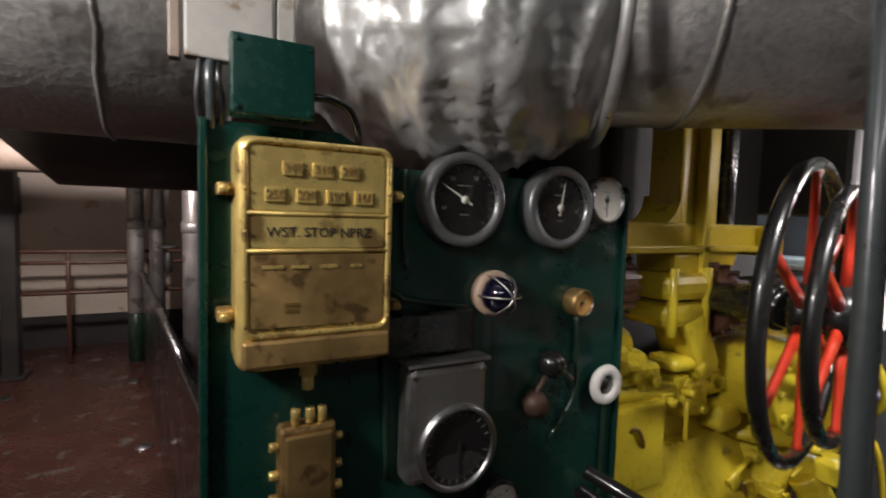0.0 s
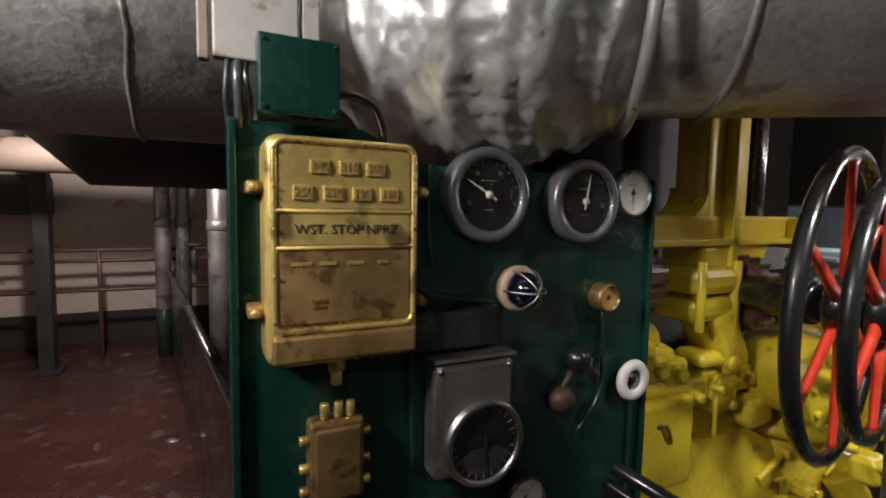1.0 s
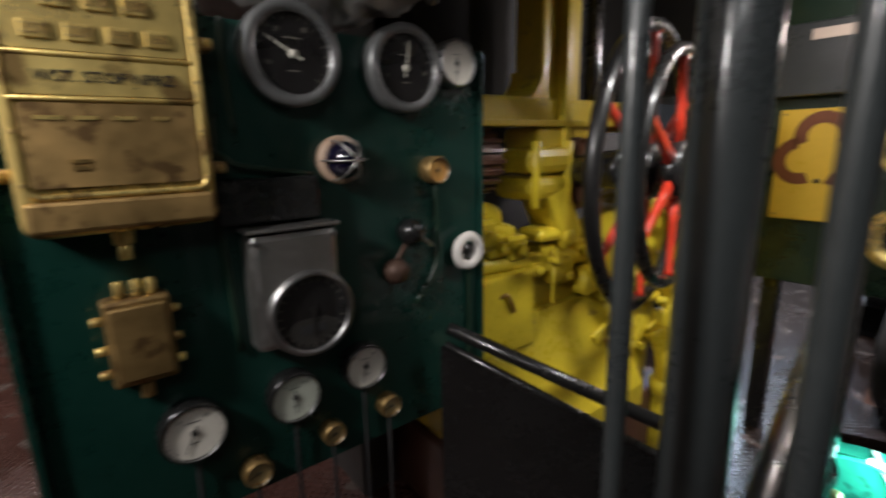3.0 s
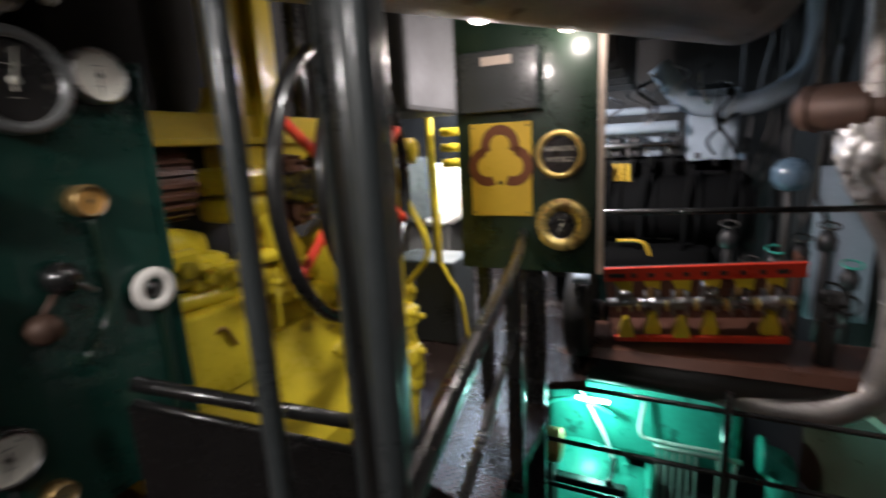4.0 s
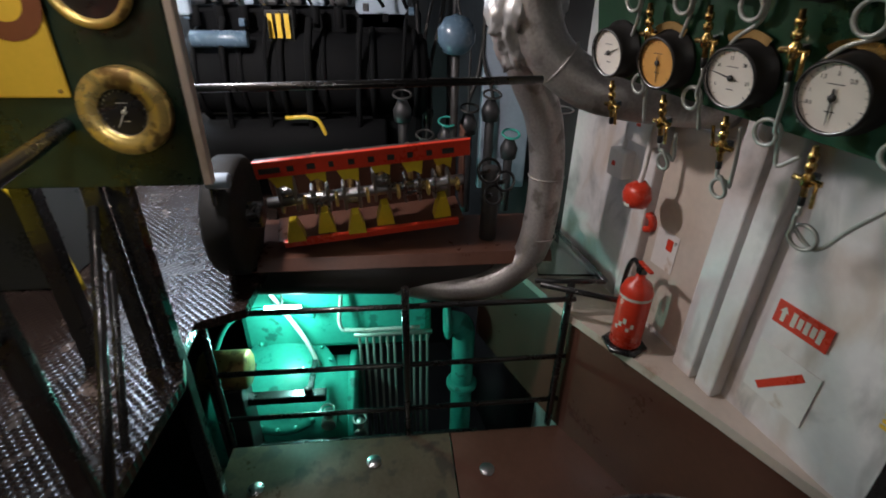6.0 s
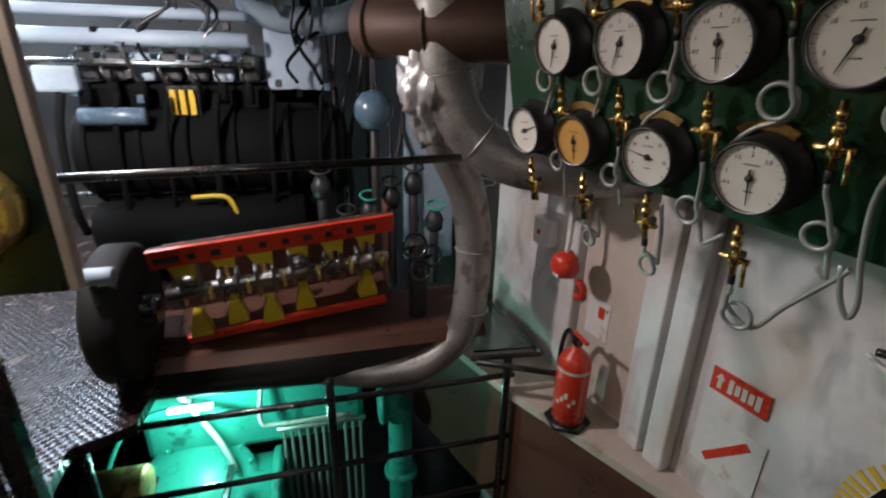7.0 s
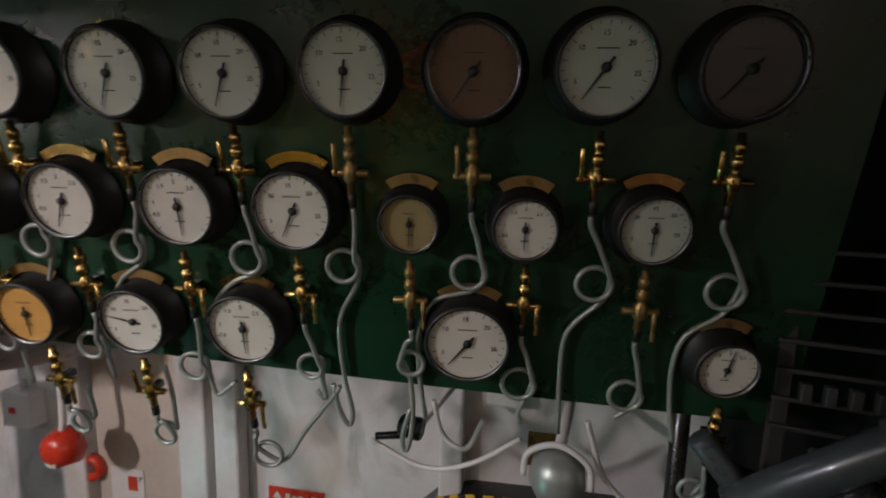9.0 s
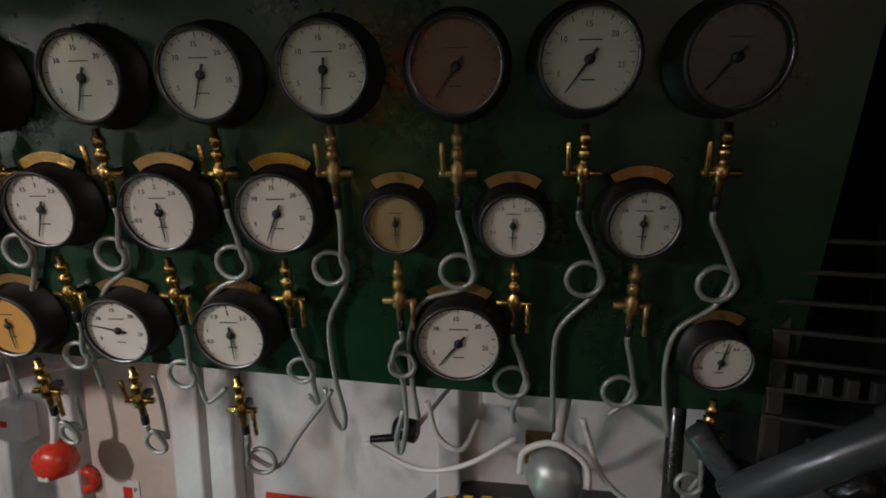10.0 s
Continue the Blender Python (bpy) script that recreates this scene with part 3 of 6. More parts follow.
for s in (0.72,):
    c = Vector((0.45, 1.02, 2.07)).lerp(Vector((2.9, -0.68, 2.07)), s * 0.5 - 0.11)
    part("band", tube(B(), circle(c, (0.57, 0.82, 0), (0, 0, 1), 0.277, 32), 0.008, 6, 0, True), SILVER, lag2)
bulge = thing("foil_wrapping", "crumpled silver foil wrapped round the pipe elbow", "insulation")
bm = B()
r = bmesh.ops.create_icosphere(bm, subdivisions=6, radius=1)
axis = Vector((0.82, -0.57, 0))
for v in bm.verts:
    n0 = v.co.copy()
    a = n0.x
    ang = math.atan2(n0.z, n0.y)
    ridge = 1 - abs(noise.noise(Vector((a * 4.2 + 0.35 * math.sin(ang * 2), ang * 0.55, 2.0))) * 2)
    fine = 1 - abs(noise.noise(Vector((a * 9, ang * 1.6, 7.0))) * 2)
    crease = 1 - abs(noise.noise(Vector((a * 15 + n0.y * 3, ang * 4, 1.0))) * 2)
    fold = 0.06 * ridge ** 3 + 0.035 * fine ** 3 + 0.026 * crease ** 3 + 0.03 * noise.noise(n0 * 2.2) + 0.006 * noise.noise(n0 * 18)
    k = 0.965 + fold
    v.co = Vector((0.63, 0.86, 2.03)) + axis * (a * 0.44) + Vector((0.57, 0.82, 0)) * (n0.y * 0.36 * k) + Vector((0, 0, 1)) * (n0.z * 0.355 * k)
for f in bm.faces:
    f.smooth = True
part("wrap", bm, FOIL, bulge)
part("edge_band", tube(B(), [Vector((0.89, 0.68, 2.05)) + Vector((0.57, 0.82, 0)) * (0.3 * math.cos(a)) + Vector((0, 0, 1)) * (0.3 * math.sin(a)) for a in [2 * math.pi * k / 32 for k in range(32)]], 0.014, 8, 0, True), FOIL, bulge)
wp = thing("white_cabinet", "plain white box behind the pipe", "box")
part("body", box(B(), 0.02, 0.24, 1.6, 1.8, 1.93, 2.49, 0.01), WHITE, wp)
hop = thing("lagged_pipe", "dark lagged pipe with a tapered end", "pipe")
part("hanger", rod(B(), (0.3, 2.72, 2.2), (0.3, 2.72, 2.5), 0.015), DARK, hop)
part("run", lathe(B(), [(0, 0), (0.06, 0), (0.3, 0.25), (0.3, 1.9), (0, 1.9)], basis((-0.75, 2.7, 1.96), (1.2, 2.75, 1.96))[0], 32), DARK, hop)

# ---- passage beyond the panel ----
lr = thing("guard_rail", "black steel guard with a worn polished handrail", "railing")
part("handrail", rod(B(), (0.09, 1.35, 0.95), (-0.34, 5.1, 0.95), 0.022), BLACK, lr)
part("sheet", slab(B(), [(0.1, 1.35), (-0.33, 5.1), (-0.31, 5.1), (0.12, 1.35)], 0.0, 0.93), BLACK, lr)
for x, y, r0 in ((-0.42, 5.5, 0.075), (-0.24, 5.6, 0.07), (0.1, 4.6, 0.1)):
    vp = thing("vertical_pipe", "aluminium painted lagged upright pipe", "pipe")
    part("pipe", rod(B(), (x, y, 0.5 if r0 < 0.09 else 0), (x, y, 2.5), r0, seg=20), SILVER, vp)
    if r0 < 0.09:
        part("foot", rod(B(), (x, y, 0), (x, y, 0.499), r0 * 0.95, seg=20), DARKGREEN, vp)
    part("collar", rod(B(), (x, y, 1.35), (x, y, 1.45), r0 + 0.012, seg=20), SILVER, vp)
dp = thing("stanchion", "sooty dark steel stanchion on a base plate", "post")
part("post", box(B(), -1.42, -1.3, 5.3, 5.46, 0, 2.5, 0.01), DARK, dp)
part("base_plate", box(B(), -1.47, -1.25, 5.25, 5.51, 0, 0.02, 0.004), DARK, dp)
fr = thing("guard_rail", "thin two-bar railing across the passage", "railing")
for z in (1.11, 1.0, 0.7):
    part("bar", rod(B(), (-3, 5.7, z), (0.5, 5.7, z), 0.02), BROWN, fr)
for x in (-2.2, -1.0, 0.3):
    part("post", rod(B(), (x, 5.7, 0), (x, 5.7, 1.1), 0.02), BROWN, fr)
fd = thing("lagged_pipe", "pale lagged duct under the ceiling", "pipe")
part("run", rod(B(), (-2.99, 4.6, 1.93), (-0.3, 4.4, 1.93), 0.13, seg=24), DUCT, fd)
part("hanger", rod(B(), (-1.2, 4.47, 2.0), (-1.2, 4.47, 2.5), 0.015), DARK, fd)
hv = thing("hand_valve", "dark valve with handwheel on the railing", "valve")
part("body", rod(B(), (-0.12, 5.0, 0.96), (-0.12, 5.0, 1.15), 0.03), DARK, hv)
part("wheel", tube(B(), circle((-0.12, 5.0, 1.2), (1, 0, 0), (0, 1, 0), 0.08), 0.012, 6, 0, True), DARK, hv)
for x, y in ((-0.39, 4.83), (-0.8, 5.7), (-1.31, 5.31), (-1.26, 4.76), (-0.22, 3.41)):
    solid("floor_disc", rod(B(), (x, y, 0.0), (x, y, 0.006), 0.055, seg=20), STEEL, "round metal plug in the deck", "floor plug", group="deck plugs")
pk = thing("wall_cabinet", "dark machinery box on the far bulkhead", "box")
part("body", box(B(), -2.2, -1.5, 6.0, 6.39, 1.45, 1.85, 0.02), DARK, pk)

# ---- posts, wheels ----
p1 = thing("stanchion", "grey painted steel column", "post")
part("column", rod(B(), (1.0, 0.07, 0), (1.0, 0.07, 2.5), 0.058, seg=28), GREY, p1)
part("foot", rod(B(), (1.0, 0.07, 0), (1.0, 0.07, 0.02), 0.1, seg=28), GREY, p1)
for x, y, lean in ((0.73, 0.06, 0.05), (0.68, -0.16, 0.0)):
    p2 = thing("support_bar", "thin grey painted upright bar", "post")
    part("bar", rod(B(), (x, y, 0.0), (x + lean, y + lean, 2.5), 0.0155), GREY, p2)
    part("foot", rod(B(), (x, y, 0.0), (x, y, 0.012), 0.04), GREY, p2)
br = thing("guard_rail", "low black rail beside the engine pit", "railing")
part("bar", rod(B(), (0.9, 0.66, 0.95), (1.2, 0.22, 0.76), 0.018), BLACK, br)
part("sheet", slab(B(), [(0, 0), (0.9, 0), (0.9, 0.38), (0.56, 0.66), (0, 0.89)], 0, 0.008, Matrix.Translation((0.9, 0.69, 0)) @ Matrix.Rotation(radians(-56), 4, "Z") @ Matrix.Rotation(radians(90), 4, "X")), BLACK, br)
part("lip", rod(B(), (0.905, 0.68, 0.895), (1.21, 0.225, 0.665), 0.012), BLACK, br)


def handwheel(label, centre, az, r, tube_r, spoke, rim, group):
    """A spoked handwheel in the upright plane of compass heading az."""
    g = thing("handwheel", label, "handwheel", None, group)
    u = Vector((math.sin(radians(az)), math.cos(radians(az)), 0))
    w, c = Vector((0, 0, 1)), Vector(centre)
    nrm = u.cross(w)
    part("rim", tube(B(), circle(c, u, w, r, 56), tube_r, 12, 0, True), rim, g)
    part("hub", rod(rod(B(), c - nrm * 0.03, c + nrm * 0.03, 0.085, seg=28), c - nrm * 0.045, c + nrm * 0.045, 0.035, seg=8), BLACK, g)
    for k in range(6):
        a = 2 * math.pi * k / 6 + 0.55
        d = u * math.cos(a) + w * math.sin(a)
        e = d.cross(nrm)
        m = Matrix(((e.x, nrm.x, d.x, c.x), (e.y, nrm.y, d.y, c.y), (e.z, nrm.z, d.z, c.z), (0, 0, 0, 1)))
        bm = lathe(B(), [(0, 0.08), (0.023, 0.08), (0.019, r * 0.5), (0.016, r - tube_r * 1.6), (0.026, r - tube_r * 0.7), (0, r - tube_r * 0.7)], m @ Matrix.Scale(0.62, 4, Vector((0, 1, 0))), 14)
        part("spoke", bm, spoke, g)
    return g


handwheel("large black rimmed handwheel with red spokes", (1.56, 0.51, 1.325), 78, 0.41, 0.021, RED, BLACK, "reversing wheels")
handwheel("smaller black rimmed handwheel with red spokes on the same shaft", (1.575, 0.43, 1.33), 78, 0.33, 0.019, RED, BLACK, "reversing wheels")
sh = thing("wheel_shaft", "black steel wheel shaft with bearing", "shaft")
part("shaft", rod(rod(B(), (1.583, 0.39, 1.33), (1.57, 0.56, 1.328), 0.03), (1.568, 0.56, 1.328), (1.64, 0.87, 1.31), 0.058, seg=24), BLACK, sh)
part("collar", rod(B(), (1.57, 0.575, 1.327), (1.577, 0.605, 1.326), 0.07, seg=24), BLACK, sh)

# ---- yellow engine ----
en = thing("marine_engine", "yellow painted reciprocating engine frame and casings", "engine")


def arch(bm, corner_x, corner_z, r, sx, y0, y1):
    """A filled inner corner of radius r."""
    pts = [(corner_x, corner_z)] + [(corner_x + sx * r * (1 - math.sin(a)), corner_z + r * (1 - math.cos(a))) for a in [math.pi / 2 * k / 8 for k in range(9)]]
    return slab(bm, pts, y0, y1, Matrix(((1, 0, 0, 0), (0, 0, -1, 0), (0, 1, 0, 0), (0, 0, 0, 1))))


part("column", box(B(), 1.49, 1.70, 0.87, 1.0, 1.5, 2.2, 0.012), YELLOW, en)
part("column_rib", box(B(), 1.565, 1.6, 0.825, 0.872, 1.2, 2.2, 0.006), YELLOW, en)
part("crossbar", box(B(), 1.13, 2.0, 0.86, 1.02, 1.47, 1.565, 0.01), YELLOW, en)
part("crossbar_flange", box(B(), 1.13, 2.0, 0.825, 0.862, 1.468, 1.49, 0.005), YELLOW, en)
part("inner_corner", arch(B(), 1.495, 1.56, 0.1, -1, -1.02, -0.87), YELLOW, en)
part("end_block", box(B(), 1.93, 2.03, 0.81, 0.95, 1.45, 1.56, 0.012), YELLOW, en)
part("gusset", slab(B(), [(1.6, 1.47), (1.8, 1.47), (1.78, 1.42), (1.68, 1.37), (1.6, 1.35)], -0.9, -0.85, FRONT), YELLOW, en)
part("bearing_block", box(B(), 1.37, 1.6, 0.80, 1.0, 1.31, 1.40, 0.03), YELLOW, en)
part("bearing_block_lower", box(B(), 1.38, 1.59, 0.805, 1.0, 1.22, 1.305, 0.03), YELLOW, en)
part("bearing_neck", box(B(), 1.44, 1.62, 0.84, 1.0, 1.39, 1.468, 0.015), YELLOW, en)
part("connecting_strap", box(B(), -0.06, 0.06, 0.80, 0.95, -0.14, 0.1, 0.025, m=Matrix.Translation((1.56, 0, 1.17)) @ Matrix.Rotation(radians(-28), 4, "Y")), YELLOW, en)
part("strap_foot", box(B(), 1.44, 1.58, 0.81, 0.93, 1.07, 1.12, 0.02), YELLOW, en)
part("bearing_bolt", rod(B(), (1.40, 0.81, 1.2), (1.40, 0.81, 1.42), 0.016, seg=6), YELLOW, en)
part("bearing_bolt", rod(B(), (1.57, 0.81, 1.2), (1.57, 0.81, 1.42), 0.016, seg=6), YELLOW, en)
part("slide_bar", rod(B(), (1.15, 0.88, 1.02), (1.9, 0.86, 0.97), 0.03, seg=12), YELLOW, en)
for k, (x, z, s) in enumerate(((1.2, 1.12, 0.06), (1.27, 1.08, 0.045), (1.36, 1.06, 0.05), (1.55, 1.0, 0.06), (1.72, 1.0, 0.055), (1.82, 1.06, 0.05), (1.9, 0.98, 0.045), (1.62, 0.92, 0.04), (1.45, 0.97, 0.04), (1.98, 1.0, 0.05))):
    part("fitting", box(B(), x - s, x + s, 0.84, 0.94, z - s * 0.9, z + s * 0.9, 0.012, seg=1), YELLOW, en)
    part("nut", rod(B(), (x, 0.815, z), (x, 0.842, z), s * 0.45, seg=6), YELLOW, en)
part("rocker", rod(B(), (1.13, 0.95, 1.2), (1.32, 0.95, 1.14), 0.07, seg=18), YELLOW, en)
part("valve_chest", rod(B(), (1.95, 0.86, 1.0), (2.25, 0.92, 1.12), 0.16, seg=28), YELLOW, en)
part("chest_ring", rod(B(), (2.04, 0.87, 1.035), (2.08, 0.88, 1.05), 0.175, seg=28), YELLOW, en)
part("chest_ring", rod(B(), (2.16, 0.9, 1.085), (2.2, 0.91, 1.1), 0.175, seg=28), YELLOW, en)
part("casing", box(B(), 1.12, 2.3, 0.95, 1.9, 0.33, 0.78, 0.04), YELLOW, en)
part("bed", box(B(), 1.12, 2.3, 0.72, 1.9, 0.0, 0.328, 0.02), BROWN, en)
part("front_casing", box(B(), 1.13, 1.42, 0.82, 0.948, 0.70, 0.985, 0.012), YELLOW, en)
part("rear_casing", box(B(), 1.425, 2.0, 0.9, 1.1, 0.78, 1.02, 0.02), YELLOW, en)
part("chest_end", rod(B(), (1.88, 0.66, 1.02), (1.88, 0.9, 1.02), 0.15, seg=36, bevel=0.012), YELLOW, en)
part("chest_flange", rod(B(), (1.88, 0.645, 1.02), (1.88, 0.662, 1.02), 0.17, seg=36, bevel=0.005), YELLOW, en)
for k in range(10):
    a = 2 * math.pi * k / 10
    part("flange_nut", rod(B(), (1.88 + 0.145 * math.cos(a), 0.646, 1.02 + 0.145 * math.sin(a)), (1.88 + 0.145 * math.cos(a), 0.63, 1.02 + 0.145 * math.sin(a)), 0.014, seg=6), YELLOW, en)
part("sump_slope", slab(B(), [(0.79, 0.55), (0.86, 0.8), (0.95, 0.8), (0.95, 0.3), (0.7, 0.3), (0.7, 0.4)], 1.12, 1.99, Matrix(((0, 0, 1, 0), (1, 0, 0, 0), (0, 1, 0, 0), (0, 0, 0, 1)))), YELLOW, en)
part("bed_edge", box(B(), 1.12, 1.5, 0.62, 0.718, 0.0, 0.2, 0.01), BROWN, en)


def casting(x, y, z, sx, sy, sz, seed):
    """A rounded, thickly painted casting with lumps."""
    bm = B()
    bmesh.ops.create_icosphere(bm, subdivisions=4, radius=1)
    for v in bm.verts:
        k = 1 + 0.10 * noise.noise(v.co * 1.7 + Vector((seed, 0, 0))) + 0.05 * noise.noise(v.co * 4 + Vector((0, seed, 0)))
        q = Vector([math.copysign(abs(t) ** 0.5, t) for t in v.co])
        v.co = Vector((x, y, z)) + Vector((q.x * sx, q.y * sy, q.z * sz)) * k * 0.78
    for f in bm.faces:
        f.smooth = True
    return bm


for k, spec in enumerate(((1.95, 0.72, 0.92, 0.09, 0.07, 0.1), (2.12, 0.68, 0.78, 0.08, 0.06, 0.07), (2.02, 0.6, 0.72, 0.07, 0.06, 0.06), (2.17, 0.72, 0.62, 0.07, 0.07, 0.09), (2.1, 0.63, 0.5, 0.07, 0.05, 0.06), (1.75, 0.84, 0.88, 0.09, 0.06, 0.07), (1.3, 0.9, 1.1, 0.1, 0.05, 0.06), (1.58, 0.86, 0.95, 0.09, 0.05, 0.06))):
    part("casting", casting(*spec, k * 3.1), YELLOW, en)
for x, y, z in ((1.99, 0.55, 0.74), (2.05, 0.545, 0.71), (2.12, 0.62, 0.8), (2.18, 0.65, 0.66), (1.88, 0.59, 0.82), (2.1, 0.58, 0.52), (1.95, 0.65, 0.97), (2.0, 0.66, 0.88)):
    part("nut", rod(B(), (x, y + 0.02, z), (x + 0.005, y - 0.012, z + 0.004), 0.016, seg=6), YELLOW, en)
# small valve gear: studs, levers, flanged stubs
rng = random.Random(11)
for k in range(26):
    x, z = rng.uniform(1.2, 2.12), rng.uniform(0.86, 1.08)
    if k % 3 == 2:
        z = rng.uniform(0.5, 0.9)
        x = rng.uniform(1.8, 2.16)
    y = 0.83 + rng.uniform(-0.03, 0.06) - (0.14 if x > 1.85 else 0)
    r = rng.uniform(0.011, 0.02)
    a = rng.choice((0, 25, -30, 60, 90))
    d = Vector((math.cos(radians(a)), 0, math.sin(radians(a))))
    c = Vector((x, y, z))
    if k % 4 == 0:
        part("lever", rod(B(), c - d * rng.uniform(0.05, 0.1), c + d * rng.uniform(0.05, 0.1), r * 0.7, r * 0.5, seg=12), YELLOW, en)
        part("lever_eye", rod(B(), c + d * 0.08 + Vector((0, 0.02, 0)), c + d * 0.08 - Vector((0, 0.025, 0)), r * 1.1, seg=14), YELLOW, en)
    elif k % 4 == 1:
        bm = rod(B(), c + Vector((0, 0.06, 0)), c, r, seg=14)
        part("stub", rod(bm, c, c - Vector((0, 0.014, 0)), r * 1.7, seg=6), YELLOW, en)
    elif k % 4 == 2:
        part("bracket", box(B(), -r * 2, r * 2, -0.02, 0.06, -r, r, 0.005, m=Matrix.Translation(c) @ Matrix.Rotation(radians(a), 4, "Y")), YELLOW, en)
        part("stud", rod(B(), c + Vector((r, 0, 0)), c + Vector((r, -0.035, 0)), r * 0.45, seg=6), YELLOW, en)
    else:
        part("oil_pipe", tube(B(), [c, c + Vector((0.03, -0.03, 0.03)), c + Vector((0.06, -0.03, -0.02)), c + Vector((0.1, 0.0, -0.06))], 0.007, 8), YELLOW if k % 8 == 3 else BRASSD, en)
# pump at the engine's end
part("pump_body", rod(B(), (2.06, 1.0, 0.05), (2.06, 0.94, 0.78), 0.22, 0.2, seg=28), YELLOW, en)
part("pump_cover", lathe(B(), [(0, 0), (0.25, 0), (0.26, 0.03), (0.19, 0.05), (0.16, 0.13), (0.09, 0.17), (0, 0.18)], pose(2.06, 0.93, 0.77)), YELLOW, en)
for k in range(8):
    a = 2 * math.pi * k / 8
    part("cover_nut", rod(B(), (2.06 + 0.22 * math.cos(a), 0.93 + 0.22 * math.sin(a), 0.79), (2.06 + 0.22 * math.cos(a), 0.93 + 0.22 * math.sin(a), 0.83), 0.018, seg=6), YELLOW, en)
part("pump_stand", box(B(), 1.95, 2.12, 0.72, 0.85, 0.9, 1.12, 0.03), YELLOW, en)
part("pump_elbow", tube(B(), [(2.1, 0.72, 0.62), (2.12, 0.68, 0.55), (2.13, 0.66, 0.45), (2.14, 0.665, 0.38)], 0.06, 16), YELLOW, en)
part("outlet", rod(B(), (2.14, 0.68, 0.32), (2.15, 0.72, 0.0), 0.047, 0.05), YELLOW, en)
part("outlet_collar", rod(B(), (2.135, 0.675, 0.31), (2.138, 0.677, 0.385), 0.066), YELLOW, en)
part("side_pipe", tube(B(), [(1.98, 0.6, 1.38), (2.0, 0.55, 1.22), (2.0, 0.48, 1.08), (2.02, 0.49, 0.98), (2.05, 0.6, 0.86)], 0.013, 10), YELLOW, en)
part("tall_pipe", rod(B(), (2.02, 0.62, 0.85), (1.98, 0.6, 1.5), 0.02), YELLOW, en)
part("pipe_flange", rod(B(), (1.99, 0.55, 1.42), (1.995, 0.5, 1.42), 0.05, seg=20), YELLOW, en)
part("head_flange", rod(B(), (2.0, 0.7, 1.12), (2.0, 0.7, 1.16), 0.07, seg=20), YELLOW, en)
ge = thing("toothed_shaft", "black shaft with brown ribbed flange", "shaft")
part("shaft", rod(B(), (1.66, 0.86, 1.3), (2.2, 0.76, 1.33), 0.07, seg=24), BLACK, ge)
part("flange", rod(B(), (1.63, 0.86, 1.3), (1.7, 0.85, 1.3), 0.12, seg=32), BROWN, ge)
for k in range(20):
    a = 2 * math.pi * k / 20
    part("tooth", box(B(), 1.632, 1.696, -0.006, 0.006, 0.115, 0.132, m=Matrix.Translation((0, 0.855, 1.3)) @ Matrix.Rotation(a, 4, "X")), BROWN, ge)
ge2 = thing("toothed_shaft", "brown ribbed coupling behind the panel edge", "shaft")
part("flange", rod(B(), (1.16, 0.95, 1.36), (1.3, 0.95, 1.36), 0.1, seg=32), BROWN, ge2)
for k in range(20):
    a = 2 * math.pi * k / 20
    part("tooth", box(B(), 1.17, 1.29, -0.006, 0.006, 0.095, 0.112, m=Matrix.Translation((0, 0.95, 1.36)) @ Matrix.Rotation(a, 4, "X")), BROWN, ge2)
# Backing and overhead block added to hide bright background and keep gaps dark.
dk = thing("dark_backing", "dark sooty casing behind the yellow frame", "machine")
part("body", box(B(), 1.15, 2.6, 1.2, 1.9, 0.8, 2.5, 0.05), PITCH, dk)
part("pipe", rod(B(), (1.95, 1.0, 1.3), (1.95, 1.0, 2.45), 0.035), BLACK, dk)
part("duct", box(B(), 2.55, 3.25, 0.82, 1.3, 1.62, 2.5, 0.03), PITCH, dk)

# Block added between lamp and gauge board to shade the top row.
bmx = thing("ceiling_light_block", "dark ceiling duct behind the sign board", "duct")
part("duct", box(B(), 2.76, 4.3, -0.16, 0.12, 1.768, 2.5, 0.03), DARK, bmx)
for x in (3.0, 3.4, 3.8):
    part("strap", box(B(), x - 0.02, x + 0.02, -0.166, 0.126, 1.762, 2.49, 0.004), CLOTH, bmx)

# ---- behind the panel cover ----
wb = thing("slotted_box", "white painted slotted cable box above the panel", "cable box")
part("body", box(B(), 0.035, 0.175, 0.736, 0.765, 1.815, 2.0, 0.004), DULLWHITE, wb)
part("side_strip", box(B(), 0.012, 0.03, 0.74, 0.765, 1.81, 2.0, 0.003), DUCT, wb)
part("side_strip", box(B(), 0.18, 0.212, 0.74, 0.765, 1.851, 2.0, 0.003), DULLWHITE, wb)
for k in range(6):
    part("slot", box(B(), 0.06 + k * 0.019, 0.064 + k * 0.019, 0.733, 0.7355, 1.93, 1.985), BLACK, wb)
for k, (x, mt) in enumerate(((0.06, CLOTH), (0.076, GREY), (0.09, BLACK))):
    cb = thing("cable", "short cable drooping from the white box into the panel", "cable")
    part("sheath", tube(B(), [(x, 0.75, 1.83), (x - 0.004, 0.74, 1.79), (x - 0.006 + 0.004 * k, 0.745, 1.75), (x, 0.77, 1.7)], 0.008 if k == 1 else 0.005, 8), mt, cb)
cb = thing("cable", "black cable looping from the green cover to the gauges", "cable")
part("sheath", tube(B(), [(0.23, 0.74, 1.775), (0.27, 0.73, 1.775), (0.31, 0.73, 1.76), (0.33, 0.735, 1.72), (0.335, 0.75, 1.68)], 0.008, 8), BLACK, cb)

